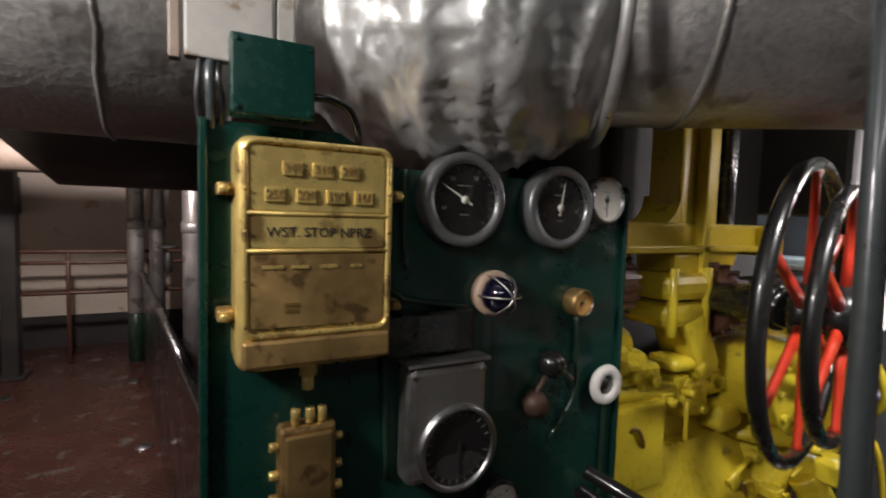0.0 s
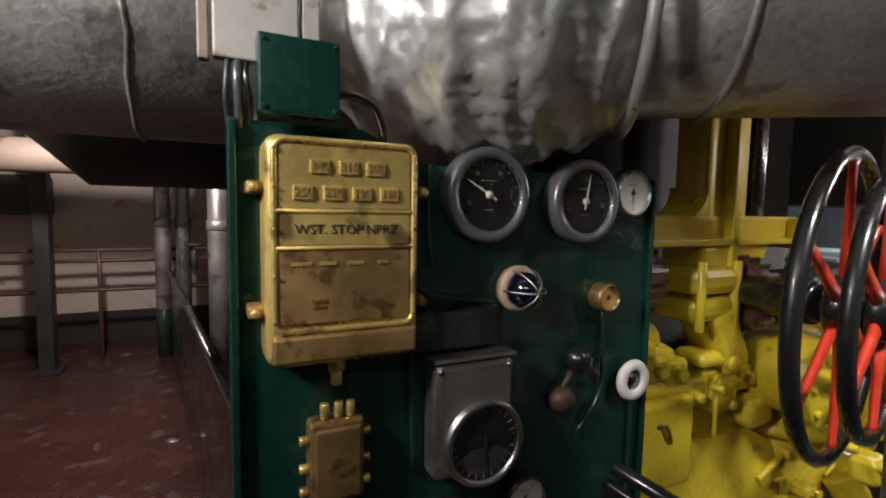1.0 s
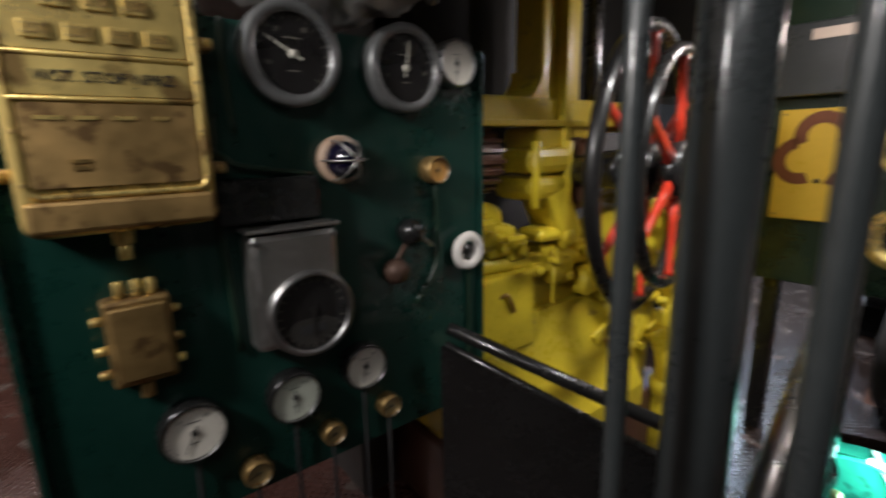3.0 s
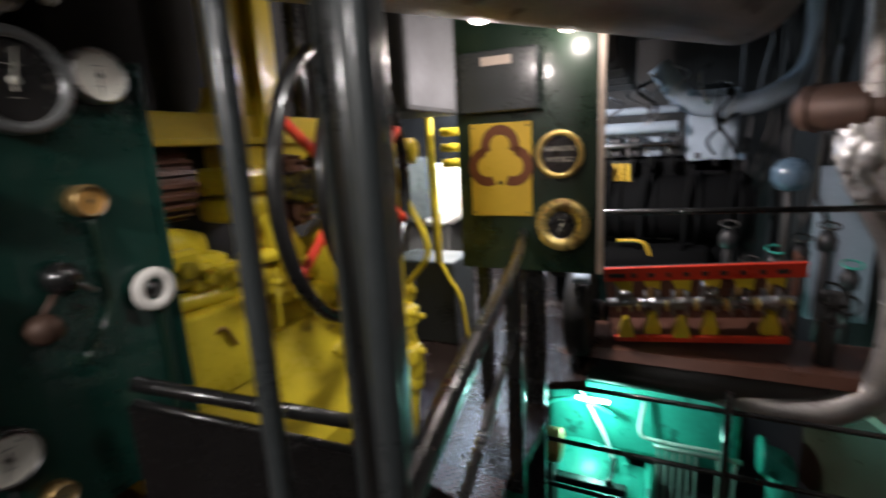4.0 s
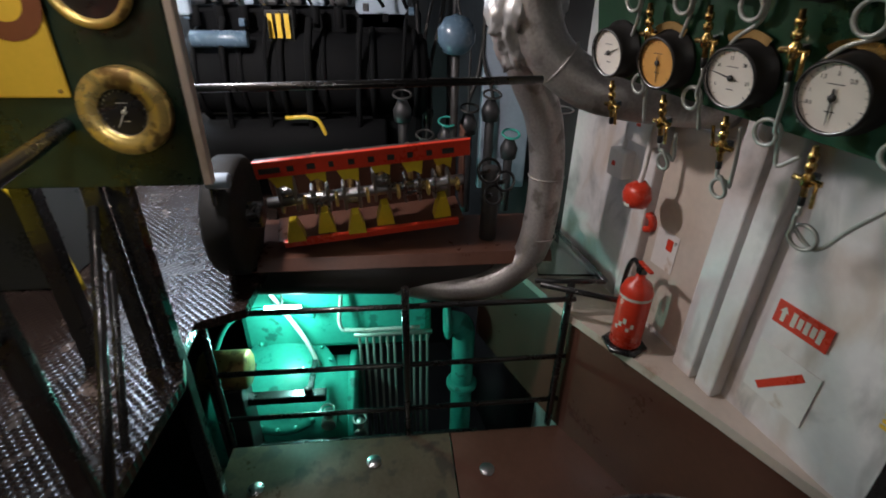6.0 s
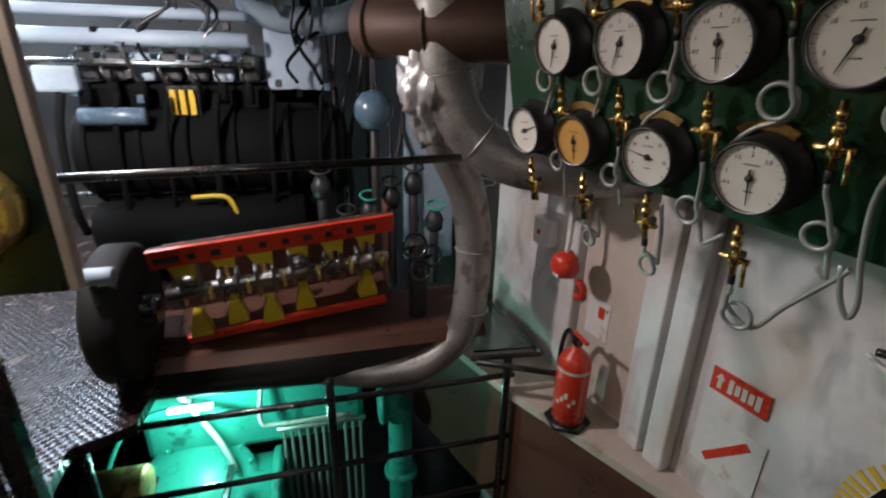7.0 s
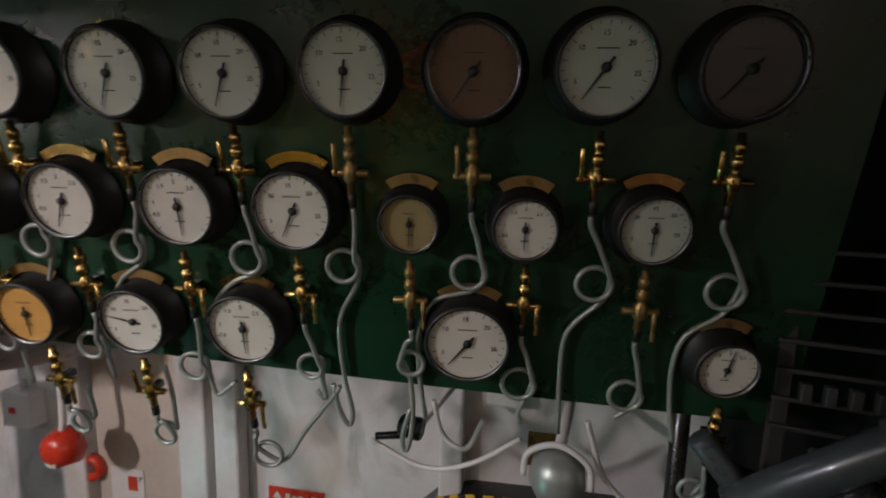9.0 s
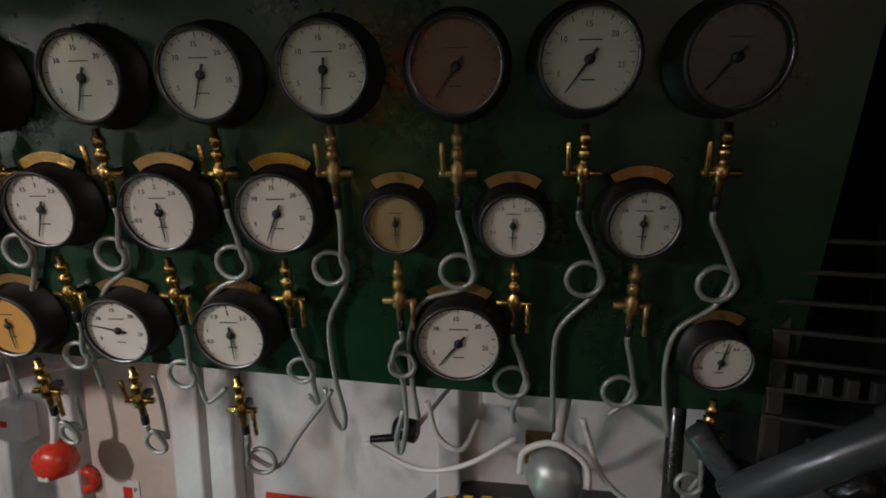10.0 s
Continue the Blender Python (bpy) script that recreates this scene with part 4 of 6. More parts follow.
# ---- sign board ----
sb = thing("sign_board", "dark green upright board with a white edge strip", "panel")
part("sheet", box(B(), 2.66, 2.70, -0.1, 0.6, 0.78, 2.3, 0.004), DARKGREEN, sb)
part("edge_strip", box(B(), 2.66, 2.70, -0.13, -0.104, 0.78, 2.3, 0.004), CREAM, sb)
gc = thing("relay_cabinet", "grey steel cabinet above the yellow plate", "cabinet")
part("body", box(B(), 2.58, 2.658, 0.16, 0.55, 1.58, 1.86, 0.008), GREY, gc)
part("label_strip", box(B(), 2.574, 2.579, 0.28, 0.43, 1.79, 1.83), CREAM, gc)
for px, py, pz in ((2.63, 0.03, 1.93), (2.12, 0.26, 1.9)):
    bl = thing("bulkhead_lamp", "lit round bulkhead lamp with glass dome", "lamp")
    part("base", rod(B(), (px, py, pz + 0.02), (px, py, 2.5), 0.012), GREY, bl)
    part("cap", rod(B(), (px, py, pz + 0.02), (px, py, pz + 0.05), 0.05), GREY, bl)
    part("dome", lathe(B(), [(0.04, 0.02), (0.045, 0.0), (0.03, -0.025), (0, -0.035)], pose(px, py, pz)), LAMPGLASS, bl)
for y in (0.2, 0.5):
    part("leg", box(B(), 2.702, 2.76, y - 0.035, y + 0.035, -1.12 if y < 0.3 else 0.0, 0.9, 0.004), BLACK, sb)
yp = thing("warning_plate", "yellow enamel plate with a maroon clover outline", "sign")
part("plate", box(B(), 2.64, 2.655, 0.205, 0.525, 1.065, 1.53, 0.006), YELLOWP, yp)
MB = pose(2.6385, 0.365, 1.30, 90, 0, -90)
bm = B()
lobes = ((0, 0.12, 205, -25), (-0.068, 0.018, 100, 295), (0.068, 0.018, 80, -115))
for cx, cy, a0, a1 in lobes:
    n = 18
    aa = [radians(a0 + (a1 - a0) * k / n) for k in range(n + 1)]
    slab(bm, [(cx + 0.1 * math.cos(a), cy + 0.1 * math.sin(a)) for a in aa] + [(cx + 0.052 * math.cos(a), cy + 0.052 * math.sin(a)) for a in aa[::-1]], 0, 0.001, MB)
part("clover_outline", bm, MAROON, yp)
part("dot", rod(B(), (2.64, 0.365, 1.235), (2.637, 0.365, 1.235), 0.011), INK, yp)
for y in (0.225, 0.505):
    for z in (1.085, 1.51):
        part("screw", rod(B(), (2.641, y, z), (2.636, y, z), 0.006), BRASSD, yp)
rs = thing("direction_sign", "round black sign with brass rim and pale words", "sign")
MR = pose(2.655, 0.07, 1.365, 90, 0, -90)
part("rim", lathe(B(), [(0.088, 0), (0.112, 0), (0.115, 0.02), (0.105, 0.03), (0.09, 0.026), (0.088, 0.012)], MR, 40), BRASS, rs)
part("disc", lathe(B(), [(0, 0.012), (0.09, 0.012)], MR, 40), DIALK, rs)
lettering("word", "NAPRZÓD", 0.032, PALE, rs, MR @ pose(0, 0.025, 0.013))
lettering("word", "WSTECZ", 0.032, PALE, rs, MR @ pose(0, -0.025, 0.013))
gauge("indicator_gauge", "round brass rimmed gauge with dark dial", pose(2.655, 0.055, 1.03, 90, 0, -90), 0.068, BRASS, DIALK, 0.05, 0.06, 240, 10, group="", face=PALE, needle=PALE)
hr = thing("handrail", "worn round handrail beside the opening", "railing")
part("bar", tube(B(), [(0.6, -0.14, 0.98), (1.2, -0.03, 0.98), (2.0, 0.11, 0.98), (2.72, 0.27, 0.98)], 0.024, 12), BLACK, hr)
for x, y in ((2.0, 0.115), (2.68, 0.26)):
    part("post", box(B(), x - 0.012, x + 0.012, y - 0.03, y + 0.03, 0, 0.97, 0.003), BLACK, hr)
part("brace", rod(B(), (2.05, 0.12, 0.02), (2.64, 0.25, 0.72), 0.017), BLACK, hr)
part("brace", rod(B(), (2.6, 0.24, 0.5), (2.25, 0.17, 0.02), 0.014), BLACK, hr)
part("knee_rail", rod(B(), (1.0, -0.06, 0.7), (2.0, 0.115, 0.7), 0.014), BLACK, hr)

# ---- cutaway engine, silver pipe, lower machinery ----
ce = thing("cutaway_engine", "red open engine block with yellow sectioned parts and bright crankshaft", "engine")
part("back", box(B(), 3.62, 3.66, -1.12, -0.06, 0.08, 0.49, 0.005), BROWN, ce)
part("inside_floor", box(B(), 3.40, 3.62, -1.12, -0.06, 0.08, 0.11, 0.005), BROWN, ce)
part("top_rail", box(B(), 3.36, 3.375, -1.13, -0.06, 0.545, 0.63, 0.003), RED, ce)
part("top_lip", box(B(), 3.377, 3.42, -1.13, -0.06, 0.6, 0.625, 0.004), DARK, ce)
part("top_edge", box(B(), 3.355, 3.376, -1.13, -0.06, 0.632, 0.64, 0.002), RED, ce)
part("bottom_rail", box(B(), 3.36, 3.39, -1.08, -0.1, 0.09, 0.13, 0.004), RED, ce)
part("right_end", box(B(), 3.5, 3.6, -1.145, -1.132, 0.1, 0.6, 0.004), BROWN, ce)
for k, w in enumerate((0.05, 0.016, 0.02, 0.012, 0.016, 0.016, 0.018, 0.014, 0.014, 0.03)):
    y = -0.13 - k * 0.098
    part("slot", box(B(), 3.352, 3.3605, y - w, y + w, 0.575, 0.602), DARK, ce)
part("crankshaft", rod(B(), (3.45, -1.12, 0.34), (3.45, -0.06, 0.34), 0.03), STEEL, ce)
for k in range(6):
    y = -0.17 - k * 0.165
    up = 0.06 * math.cos(k * 2.1)
    part("crank_web", box(B(), 3.42, 3.5, y - 0.05, y - 0.028, 0.27 + min(0, up), 0.41 + max(0, up), 0.015), STEEL, ce)
    part("crank_web", box(B(), 3.42, 3.5, y + 0.028, y + 0.05, 0.27 + min(0, up), 0.41 + max(0, up), 0.015), STEEL, ce)
    part("crank_pin", rod(B(), (3.45, y - 0.03, 0.34 + up), (3.45, y + 0.03, 0.34 + up), 0.028), STEEL, ce)
    part("bearing_cap", rod(B(), (3.41, y - 0.075, 0.34), (3.41, y - 0.092, 0.34), 0.042), BRASS, ce)
    part("section_upper", slab(B(), [(-0.06, 0.09), (0.055, 0.09), (0.045, 0.0), (0.005, 0.03), (-0.03, 0.02)], 0, 0.05, pose(3.43 + (k % 2) * 0.03, y, 0.45, 90, 0, -90)), YELLOW, ce)
    if k != 4:
        part("section_lower", slab(B(), [(-0.05, 0), (0.05, 0), (0.045, 0.05), (0.022, 0.14), (-0.015, 0.14), (-0.042, 0.05)], 0, 0.06, pose(3.42 + (k % 2) * 0.05, y, 0.12, 90, 0, -90)), YELLOW, ce)
    part("connecting_rod", rod(B(), (3.47, y, 0.34 + up), (3.55, y, 0.55), 0.016), BRASSD, ce)
pivot = Matrix.Translation((3.4, -0.06, 0.6))
ce.matrix_world = pivot @ Matrix.Rotation(radians(6), 4, "Z") @ Matrix.Rotation(radians(-4), 4, "X") @ Matrix.Rotation(radians(-13), 4, "Y") @ pivot.inverted()
fw = thing("flywheel", "dark flywheel at the end of the cutaway engine", "flywheel")
part("disc", rod(B(), (3.45, 0.02, 0.32), (3.45, 0.16, 0.32), 0.31, seg=40, bevel=0.02), PITCH, fw)
part("hub", rod(B(), (3.45, -0.05, 0.32), (3.45, 0.2, 0.32), 0.07, seg=24), BLACK, fw)
part("stand", box(B(), 3.4, 3.52, 0.02, 0.16, 0.0, 0.05, 0.01), BLACK, fw)
gv = thing("grey_valve", "small grey painted valve cap beside the engine", "valve")
part("cap", rod(B(), (3.2, 0.1, 0.6), (3.2, 0.0, 0.6), 0.035), BLUE, gv)
part("stem", rod(B(), (3.2, 0.08, 0.6), (3.2, 0.08, 0.0), 0.014), BLACK, gv)
cv = thing("valve_cluster", "dark small handwheels beside the engine end", "valve")
for y, z, r in ((-1.24, 0.52, 0.06), (-1.33, 0.46, 0.05), (-1.27, 0.38, 0.05)):
    part("handwheel", tube(B(), circle((3.5, y, z), (0, 1, 0), (0.3, 0, 1), r, 28), 0.008, 6, 0, True), BLACK, cv)
    part("spindle", rod(B(), (3.5, y, z), (3.62, y + 0.03, z - 0.06), 0.012), BLACK, cv)
part("stand", rod(B(), (3.62, -1.28, 0.05), (3.62, -1.28, 0.5), 0.05), DARK, cv)
ub = thing("engine_bed", "dark brown engine bed plate on its lagged tank", "engine bed")
part("bed", slab(B(), [(3.4, 0.0), (3.44, 0.06), (3.95, 0.06), (3.95, -0.02), (3.5, -0.02)], -0.2, 1.62, Matrix(((1, 0, 0, 0), (0, 0, -1, 0), (0, 1, 0, 0), (0, 0, 0, 1)))), BROWN, ub)
part("tank", rod(B(), (3.6, 0.1, -0.13), (3.6, -1.3, -0.13), 0.12, 0.17, seg=28), DARK, ub)
part("bracket", box(B(), 3.7, 3.9, -1.3, 0.1, -0.12, -0.022, 0.01), DARK, ub)
vp = thing("silver_pipe", "aluminium painted pipe rising into a foil covered elbow", "pipe")
part("riser", tube(B(), [(3.62, -0.5, -0.15), (3.55, -0.8, -0.19), (3.49, -1.05, -0.2), (3.46, -1.24, -0.17), (3.46, -1.38, -0.1), (3.46, -1.5, 0.03), (3.46, -1.54, 0.25), (3.46, -1.54, 0.55), (3.43, -1.48, 0.82), (3.36, -1.36, 1.04), (3.27, -1.27, 1.25), (3.2, -1.24, 1.45)], 0.092, 24, 6), SILVER, vp)
part("bend", tube(B(), [(3.08, -1.22, 2.5), (3.1, -1.25, 1.75), (3.11, -1.27, 1.48), (3.12, -1.3, 1.3), (3.11, -1.37, 1.15), (3.07, -1.52, 1.04), (3.02, -1.68, 1.0), (2.98, -1.9, 0.98), (2.97, -2.12, 0.97)], 0.098, 24), SILVER, vp)
for z in (0.1, 0.45, 0.8):
    part("seam", tube(B(), circle((3.46, -1.542, z + 0.05), (1, 0, 0), (0, 1, 0), 0.094, 24), 0.004, 6, 0, True), SILVER, vp)
for p, q in (((3.105, -1.26, 1.6), (0, 0, 1)), ((3.1, -1.42, 1.11), (-0.2, -0.75, -0.6)), ((3.12, -1.29, 1.36), (0, -0.2, -1))):
    qq = Vector(q).normalized()
    o1 = qq.orthogonal().normalized()
    part("seam", tube(B(), circle(p, o1, qq.cross(o1), 0.1, 24), 0.005, 6, 0, True), SILVER, vp)
bm = B()
bmesh.ops.create_icosphere(bm, subdivisions=5, radius=0.155)
for v in bm.verts:
    v.co = Vector((3.2, -1.28, 1.34)) + Vector((v.co.x * 0.9, v.co.y * 0.95, v.co.z * 1.6)) * (1 + 0.22 * noise.noise(v.co * 16) + 0.14 * (1 - abs(noise.noise(v.co * 30)) * 2) ** 2 + 0.05 * noise.noise(v.co * 70))
for f in bm.faces:
    f.smooth = True
part("foil_joint", bm, FOIL, vp)
tk = thing("lagged_drum", "brown copper lagged drum with bands beside the pipe elbow", "tank")
part("drum", rod(B(), (3.34, -1.0, 1.52), (2.92, -1.5, 1.5), 0.11, seg=28), COPPER, tk)
for k in (0, 3):
    q = Vector((3.34, -1.0, 1.52)).lerp(Vector((2.92, -1.5, 1.5)), 0.1 + k * 0.13)
    part("band", tube(B(), circle(q, (0.766, -0.643, 0), (0, 0, 1), 0.113, 28), 0.008, 8, 0, True), COPPER, tk)
part("hanger", rod(B(), (3.3, -1.05, 1.62), (3.3, -1.05, 2.5), 0.02), DARK, tk)
gp = thing("glass_shelf", "clear green edged glass sheet on the guard rail", "glass", None)
part("sheet", slab(B(), [(3.23, -1.85), (3.26, -1.5), (3.78, -1.6), (3.78, -1.78)], -0.002, 0.008), GREENGLASS, gp)
part("edge_bar", rod(B(), (3.2, -1.86, -0.02), (3.82, -1.79, -0.02), 0.018), BLACK, gp)
part("edge_bar", rod(B(), (3.2, -1.86, -0.021), (3.24, -1.48, -0.021), 0.014), BLACK, gp)

# ---- machinery below ----
lm = thing("lower_machine", "teal painted condenser casing below the deck", "machine")
part("drum", rod(B(), (4.1, 0.75, -1.75), (4.1, -0.35, -1.75), 0.42, seg=40), TEAL, lm)
part("drum_end", rod(B(), (4.1, -0.35, -1.75), (4.1, -0.38, -1.75), 0.46, seg=40), TEAL, lm)
part("flange", rod(B(), (4.1, 0.45, -1.75), (4.1, 0.40, -1.75), 0.46, seg=40), TEAL, lm)
part("top_casing", box(B(), 4.25, 5.0, -1.0, 0.5, -1.25, -0.62, 0.05), TEAL, lm)
part("ledge", box(B(), 3.56, 3.64, -0.22, 0.5, -1.15, -1.09, 0.01), BLACK, lm)
for y in (-0.1, 0.35):
    part("ledge_bracket", box(B(), 3.64, 3.95, y - 0.02, y + 0.02, -1.14, -1.1, 0.005), BLACK, lm)
    part("ledge_nut", rod(B(), (3.6, y, -1.09), (3.6, y, -1.05), 0.03, seg=6), BLACK, lm)
part("legs", box(B(), 3.9, 4.3, -0.2, 0.6, -3.2, -2.1, 0.02), TEAL, lm)
part("curved_rib", tube(B(), [(4.0, 0.7, -1.2), (4.05, 0.5, -0.8), (4.1, 0.2, -0.72), (4.15, -0.1, -0.85)], 0.02, 8), TEAL, lm)
part("white_pipe", tube(B(), [(4.2, 0.25, -0.6), (4.1, 0.0, -1.0), (4.05, -0.1, -1.25)], 0.018, 8), WHITE, lm)
part("white_pipe", tube(B(), [(4.2, -0.3, -0.7), (4.15, -0.28, -0.95), (4.15, -0.4, -1.0), (4.15, -0.9, -1.0)], 0.016, 8), WHITE, lm)
MC = basis((4.02, 0.16, -1.38), (3.76, 0.13, -0.95))[0]
part("round_cover", lathe(B(), [(0, 0.1), (0.2, 0.09), (0.31, 0.05), (0.34, 0.03), (0.4, 0.03), (0.4, -0.02), (0.33, -0.03), (0.33, -0.3)], MC, 44), TEAL, lm)
for k in range(18):
    a = 2 * math.pi * k / 18
    part("cover_bolt", rod(B(), MC @ Vector((0.37 * math.cos(a), 0.37 * math.sin(a), 0.025)), MC @ Vector((0.37 * math.cos(a), 0.37 * math.sin(a), 0.055)), 0.017, seg=6), TEAL, lm)
part("cross_pipe", tube(B(), [(3.6, 0.5, -1.6), (3.62, 0.0, -1.62), (3.6, -0.5, -1.6), (3.62, -1.3, -1.62)], 0.03, 10), BLACK, lm)
part("cross_pipe", tube(B(), [(3.55, 0.5, -1.95), (3.57, -0.3, -1.97), (3.55, -1.3, -1.95)], 0.04, 10), CLOTH, lm)
vw = thing("pipe_rack", "row of pale upright pipes below the deck", "pipe", None)
for k in range(9):
    y = -0.42 - k * 0.055 - (0.1 if k > 5 else 0)
    part("pipe", rod(B(), (4.15, y, -3.2), (4.15, y, -1.05), 0.011), TUBE, vw)
part("header", rod(B(), (4.15, -0.38, -1.05), (4.15, -1.0, -1.05), 0.02), TUBE, vw)
for y, z in ((-0.19, -1.5), (-0.42, -1.62)):
    sv = thing("stop_valve", "corroded grey stop valve", "valve")
    part("body", rod(B(), (3.66, y, z), (3.8, y, z), 0.055), ALU, sv)
    part("bonnet", rod(B(), (3.7, y, z), (3.7, y, z + 0.12), 0.03), ALU, sv)
    part("wheel", tube(B(), circle((3.7, y, z + 0.13), (1, 0, 0), (0, 1, 0), 0.05, 20), 0.008, 6, 0, True), ALU, sv)
tp = thing("teal_pipe", "teal painted upright pipe with flange and elbow", "pipe")
part("pipe", rod(B(), (4.1, -1.25, -3.2), (4.1, -1.25, -1.0), 0.09, seg=20), TEAL, tp)
part("elbow", tube(B(), [(4.1, -1.25, -1.05), (4.1, -1.22, -0.95), (4.1, -1.1, -0.92)], 0.09, 16), TEAL, tp)
part("flange", rod(B(), (4.1, -1.14, -0.92), (4.1, -1.09, -0.92), 0.14, seg=24), TEAL, tp)
part("flange", rod(B(), (4.1, -1.25, -1.6), (4.1, -1.25, -1.54), 0.13, seg=24), TEAL, tp)
gl = thing("work_lamp", "lit work lamp hanging in the pit", "lamp")
part("tube", rod(B(), (3.95, -0.05, -0.62), (3.95, 0.2, -0.62), 0.018), glow("teal_lamp_glass", (0.6, 1, 0.92), 14), gl)
part("hanger", rod(B(), (3.95, 0.07, -0.6), (3.95, 0.07, -0.12), 0.006), BLACK, gl)
yb = thing("yellow_motor", "dusty yellow motor casing below the deck", "machine")
part("body", rod(B(), (3.6, 0.55, -0.85), (3.6, 0.25, -0.85), 0.13, seg=20), BRASSD, yb)
part("stand", box(B(), 3.5, 3.7, 0.3, 0.5, -3.2, -0.95, 0.01), DARK, yb)
lg = thing("guard_rail", "dark three-bar guard rail round the lower opening", "railing")
for z in (-0.14, -0.55, -0.9):
    part("bar", rod(B(), (3.22, 0.34, z), (3.22, -1.72, z), 0.016), BLACK, lg)
for y in (0.3, -0.77, -1.68):
    part("post", rod(B(), (3.22, y, -1.12), (3.22, y, -0.02), 0.022), BLACK, lg)
part("top_bar", rod(B(), (3.2, -1.5, -0.02), (3.0, -1.9, -0.02), 0.016), BLACK, lg)
for x, y in ((2.907, 0.098), (3.03, -0.558), (2.917, -1.222)):
    solid("floor_disc", rod(B(), (x, y, -1.12), (x, y, -1.114), 0.045, seg=20), STEEL, "round metal plug in the landing plate", "floor plug", group="deck plugs")
md = thing("middle_rail", "dark horizontal rail behind the sign board", "railing")
part("bar", rod(B(), (2.8, 0.1, 1.06), (2.77, -1.25, 1.1), 0.014), BLACK, md)
part("end_plate", box(B(), 2.721, 2.81, 0.06, 0.14, 1.02, 1.1, 0.004), BLACK, md)
sr = thing("stair_rail", "bent dark steel stair handrail with worn edge", "railing")
part("bar", tube(B(), [(1.64, -1.0, 0.45), (1.65, -1.12, 0.45), (1.65, -1.25, 0.45), (1.6, -1.36, 0.44), (1.5, -1.42, 0.43), (1.35, -1.48, 0.42), (1.2, -1.55, 0.42)], 0.022, 12), BLACK, sr)
part("post", rod(B(), (1.25, -1.53, 0.0), (1.25, -1.53, 0.42), 0.018), BLACK, sr)
lp = thing("stair_rail", "thin worn loop rail at the deck edge", "railing")
part("bar", tube(B(), [(1.75, -0.16, 0.2), (1.67, 0.1, 0.2), (1.6, 0.16, 0.18), (1.55, 0.2, 0.05), (1.54, 0.21, 0.0)], 0.013, 10), BLACK, lp)
part("post", rod(B(), (1.75, -0.16, -1.12), (1.75, -0.16, 0.2), 0.018), BLACK, lp)

# ---- hull side ----
sf = solid("hull_shelf", slab(B(), [(2.0, -2.33), (4.2, -1.9), (4.2, -1.35), (3.23, -1.7), (2.43, -2.1), (2.0, -2.3)], -0.3, -0.25), CREAM, "cream painted stringer shelf along the hull", "shelf", "structure")
solid("wall_below_shelf", slab(B(), [(2.0, -2.33), (4.2, -1.9), (4.2, -1.37), (3.24, -1.72), (2.44, -2.12), (2.0, -2.32)], -1.12, -0.302), BROWN, "dark brown plating under the shelf", "wall", "structure")
for x, w in ((0.95, 0.05), (0.42, 0.06), (0.28, 0.05), (-0.55, 0.04)):
    solid("hull_rib", box(B(), x - w, x + w, 0.002, 0.07, -0.25, 1.35, 0.01, m=HULL), HULLWHITE, "white painted hull frame rib", "rib", "structure")
solid("hull_panel", box(B(), 0.5, 0.88, 0.002, 0.03, -0.2, 0.85, 0.006, m=HULL), CREAM, "beige painted panel between hull ribs", "panel", "structure")
hb = thing("hazard_box", "black box with a yellow and black striped rounded top edge", "box", HULL)
part("body", slab(B(), [(-1.1, -1.1), (-0.46, -1.1), (-0.41, 0.28), (-0.44, 0.37), (-0.51, 0.44), (-0.62, 0.475), (-1.1, 0.49)], -0.16, -0.003, Matrix(((1, 0, 0, 0), (0, 0, -1, 0), (0, 1, 0, 0), (0, 0, 0, 1)))), BLACK, hb)
edge = curve_points([(-0.412, 0.24, 0), (-0.415, 0.3, 0), (-0.44, 0.37, 0), (-0.51, 0.44, 0), (-0.62, 0.475, 0), (-0.8, 0.483, 0), (-1.05, 0.488, 0)], 3)
for k, (p, q) in enumerate(zip(edge, edge[1:])):
    t = (q - p).normalized()
    nn = Vector((-t.y, t.x, 0)) * -0.055
    part("stripe", slab(B(), [(p.x, p.y), (p.lerp(q, 0.55).x, p.lerp(q, 0.55).y), (p.lerp(q, 0.55) + nn).to_tuple()[:2], (p + nn).to_tuple()[:2]], -0.166, -0.161, Matrix(((1, 0, 0, 0), (0, 0, -1, 0), (0, 1, 0, 0), (0, 0, 0, 1)))), YELLOWP, hb)
ex = thing("fire_extinguisher", "red fire extinguisher with black hose on the shelf", "fire extinguisher", pose(2.95, -1.9, -0.25) @ Matrix.Scale(1.03, 4))
part("base", lathe(B(), [(0, 0), (0.11, 0), (0.11, 0.015), (0.08, 0.02), (0, 0.02)], seg=6), BLACK, ex)
part("body", lathe(B(), [(0, 0.02), (0.07, 0.02), (0.076, 0.03), (0.076, 0.33), (0.06, 0.37), (0.025, 0.395), (0.02, 0.42), (0, 0.42)]), RED, ex)
for z0, z1, mt, nm in ((0.11, 0.26, PALE, "paper_label"), (0.3, 0.315, PALE, "band")):
    bm = B()
    aa = [radians(95 + 85 * k / 10) for k in range(11)] if nm == "paper_label" else [radians(60 + 160 * k / 16) for k in range(17)]
    lo = [bm.verts.new((0.0768 * math.cos(a), 0.0768 * math.sin(a), z0)) for a in aa]
    hi = [bm.verts.new((0.0768 * math.cos(a), 0.0768 * math.sin(a), z1)) for a in aa]
    for k in range(len(aa) - 1):
        bm.faces.new((lo[k], lo[k + 1], hi[k + 1], hi[k])).smooth = True
    part(nm, bm, mt if nm == "band" else RED, ex)
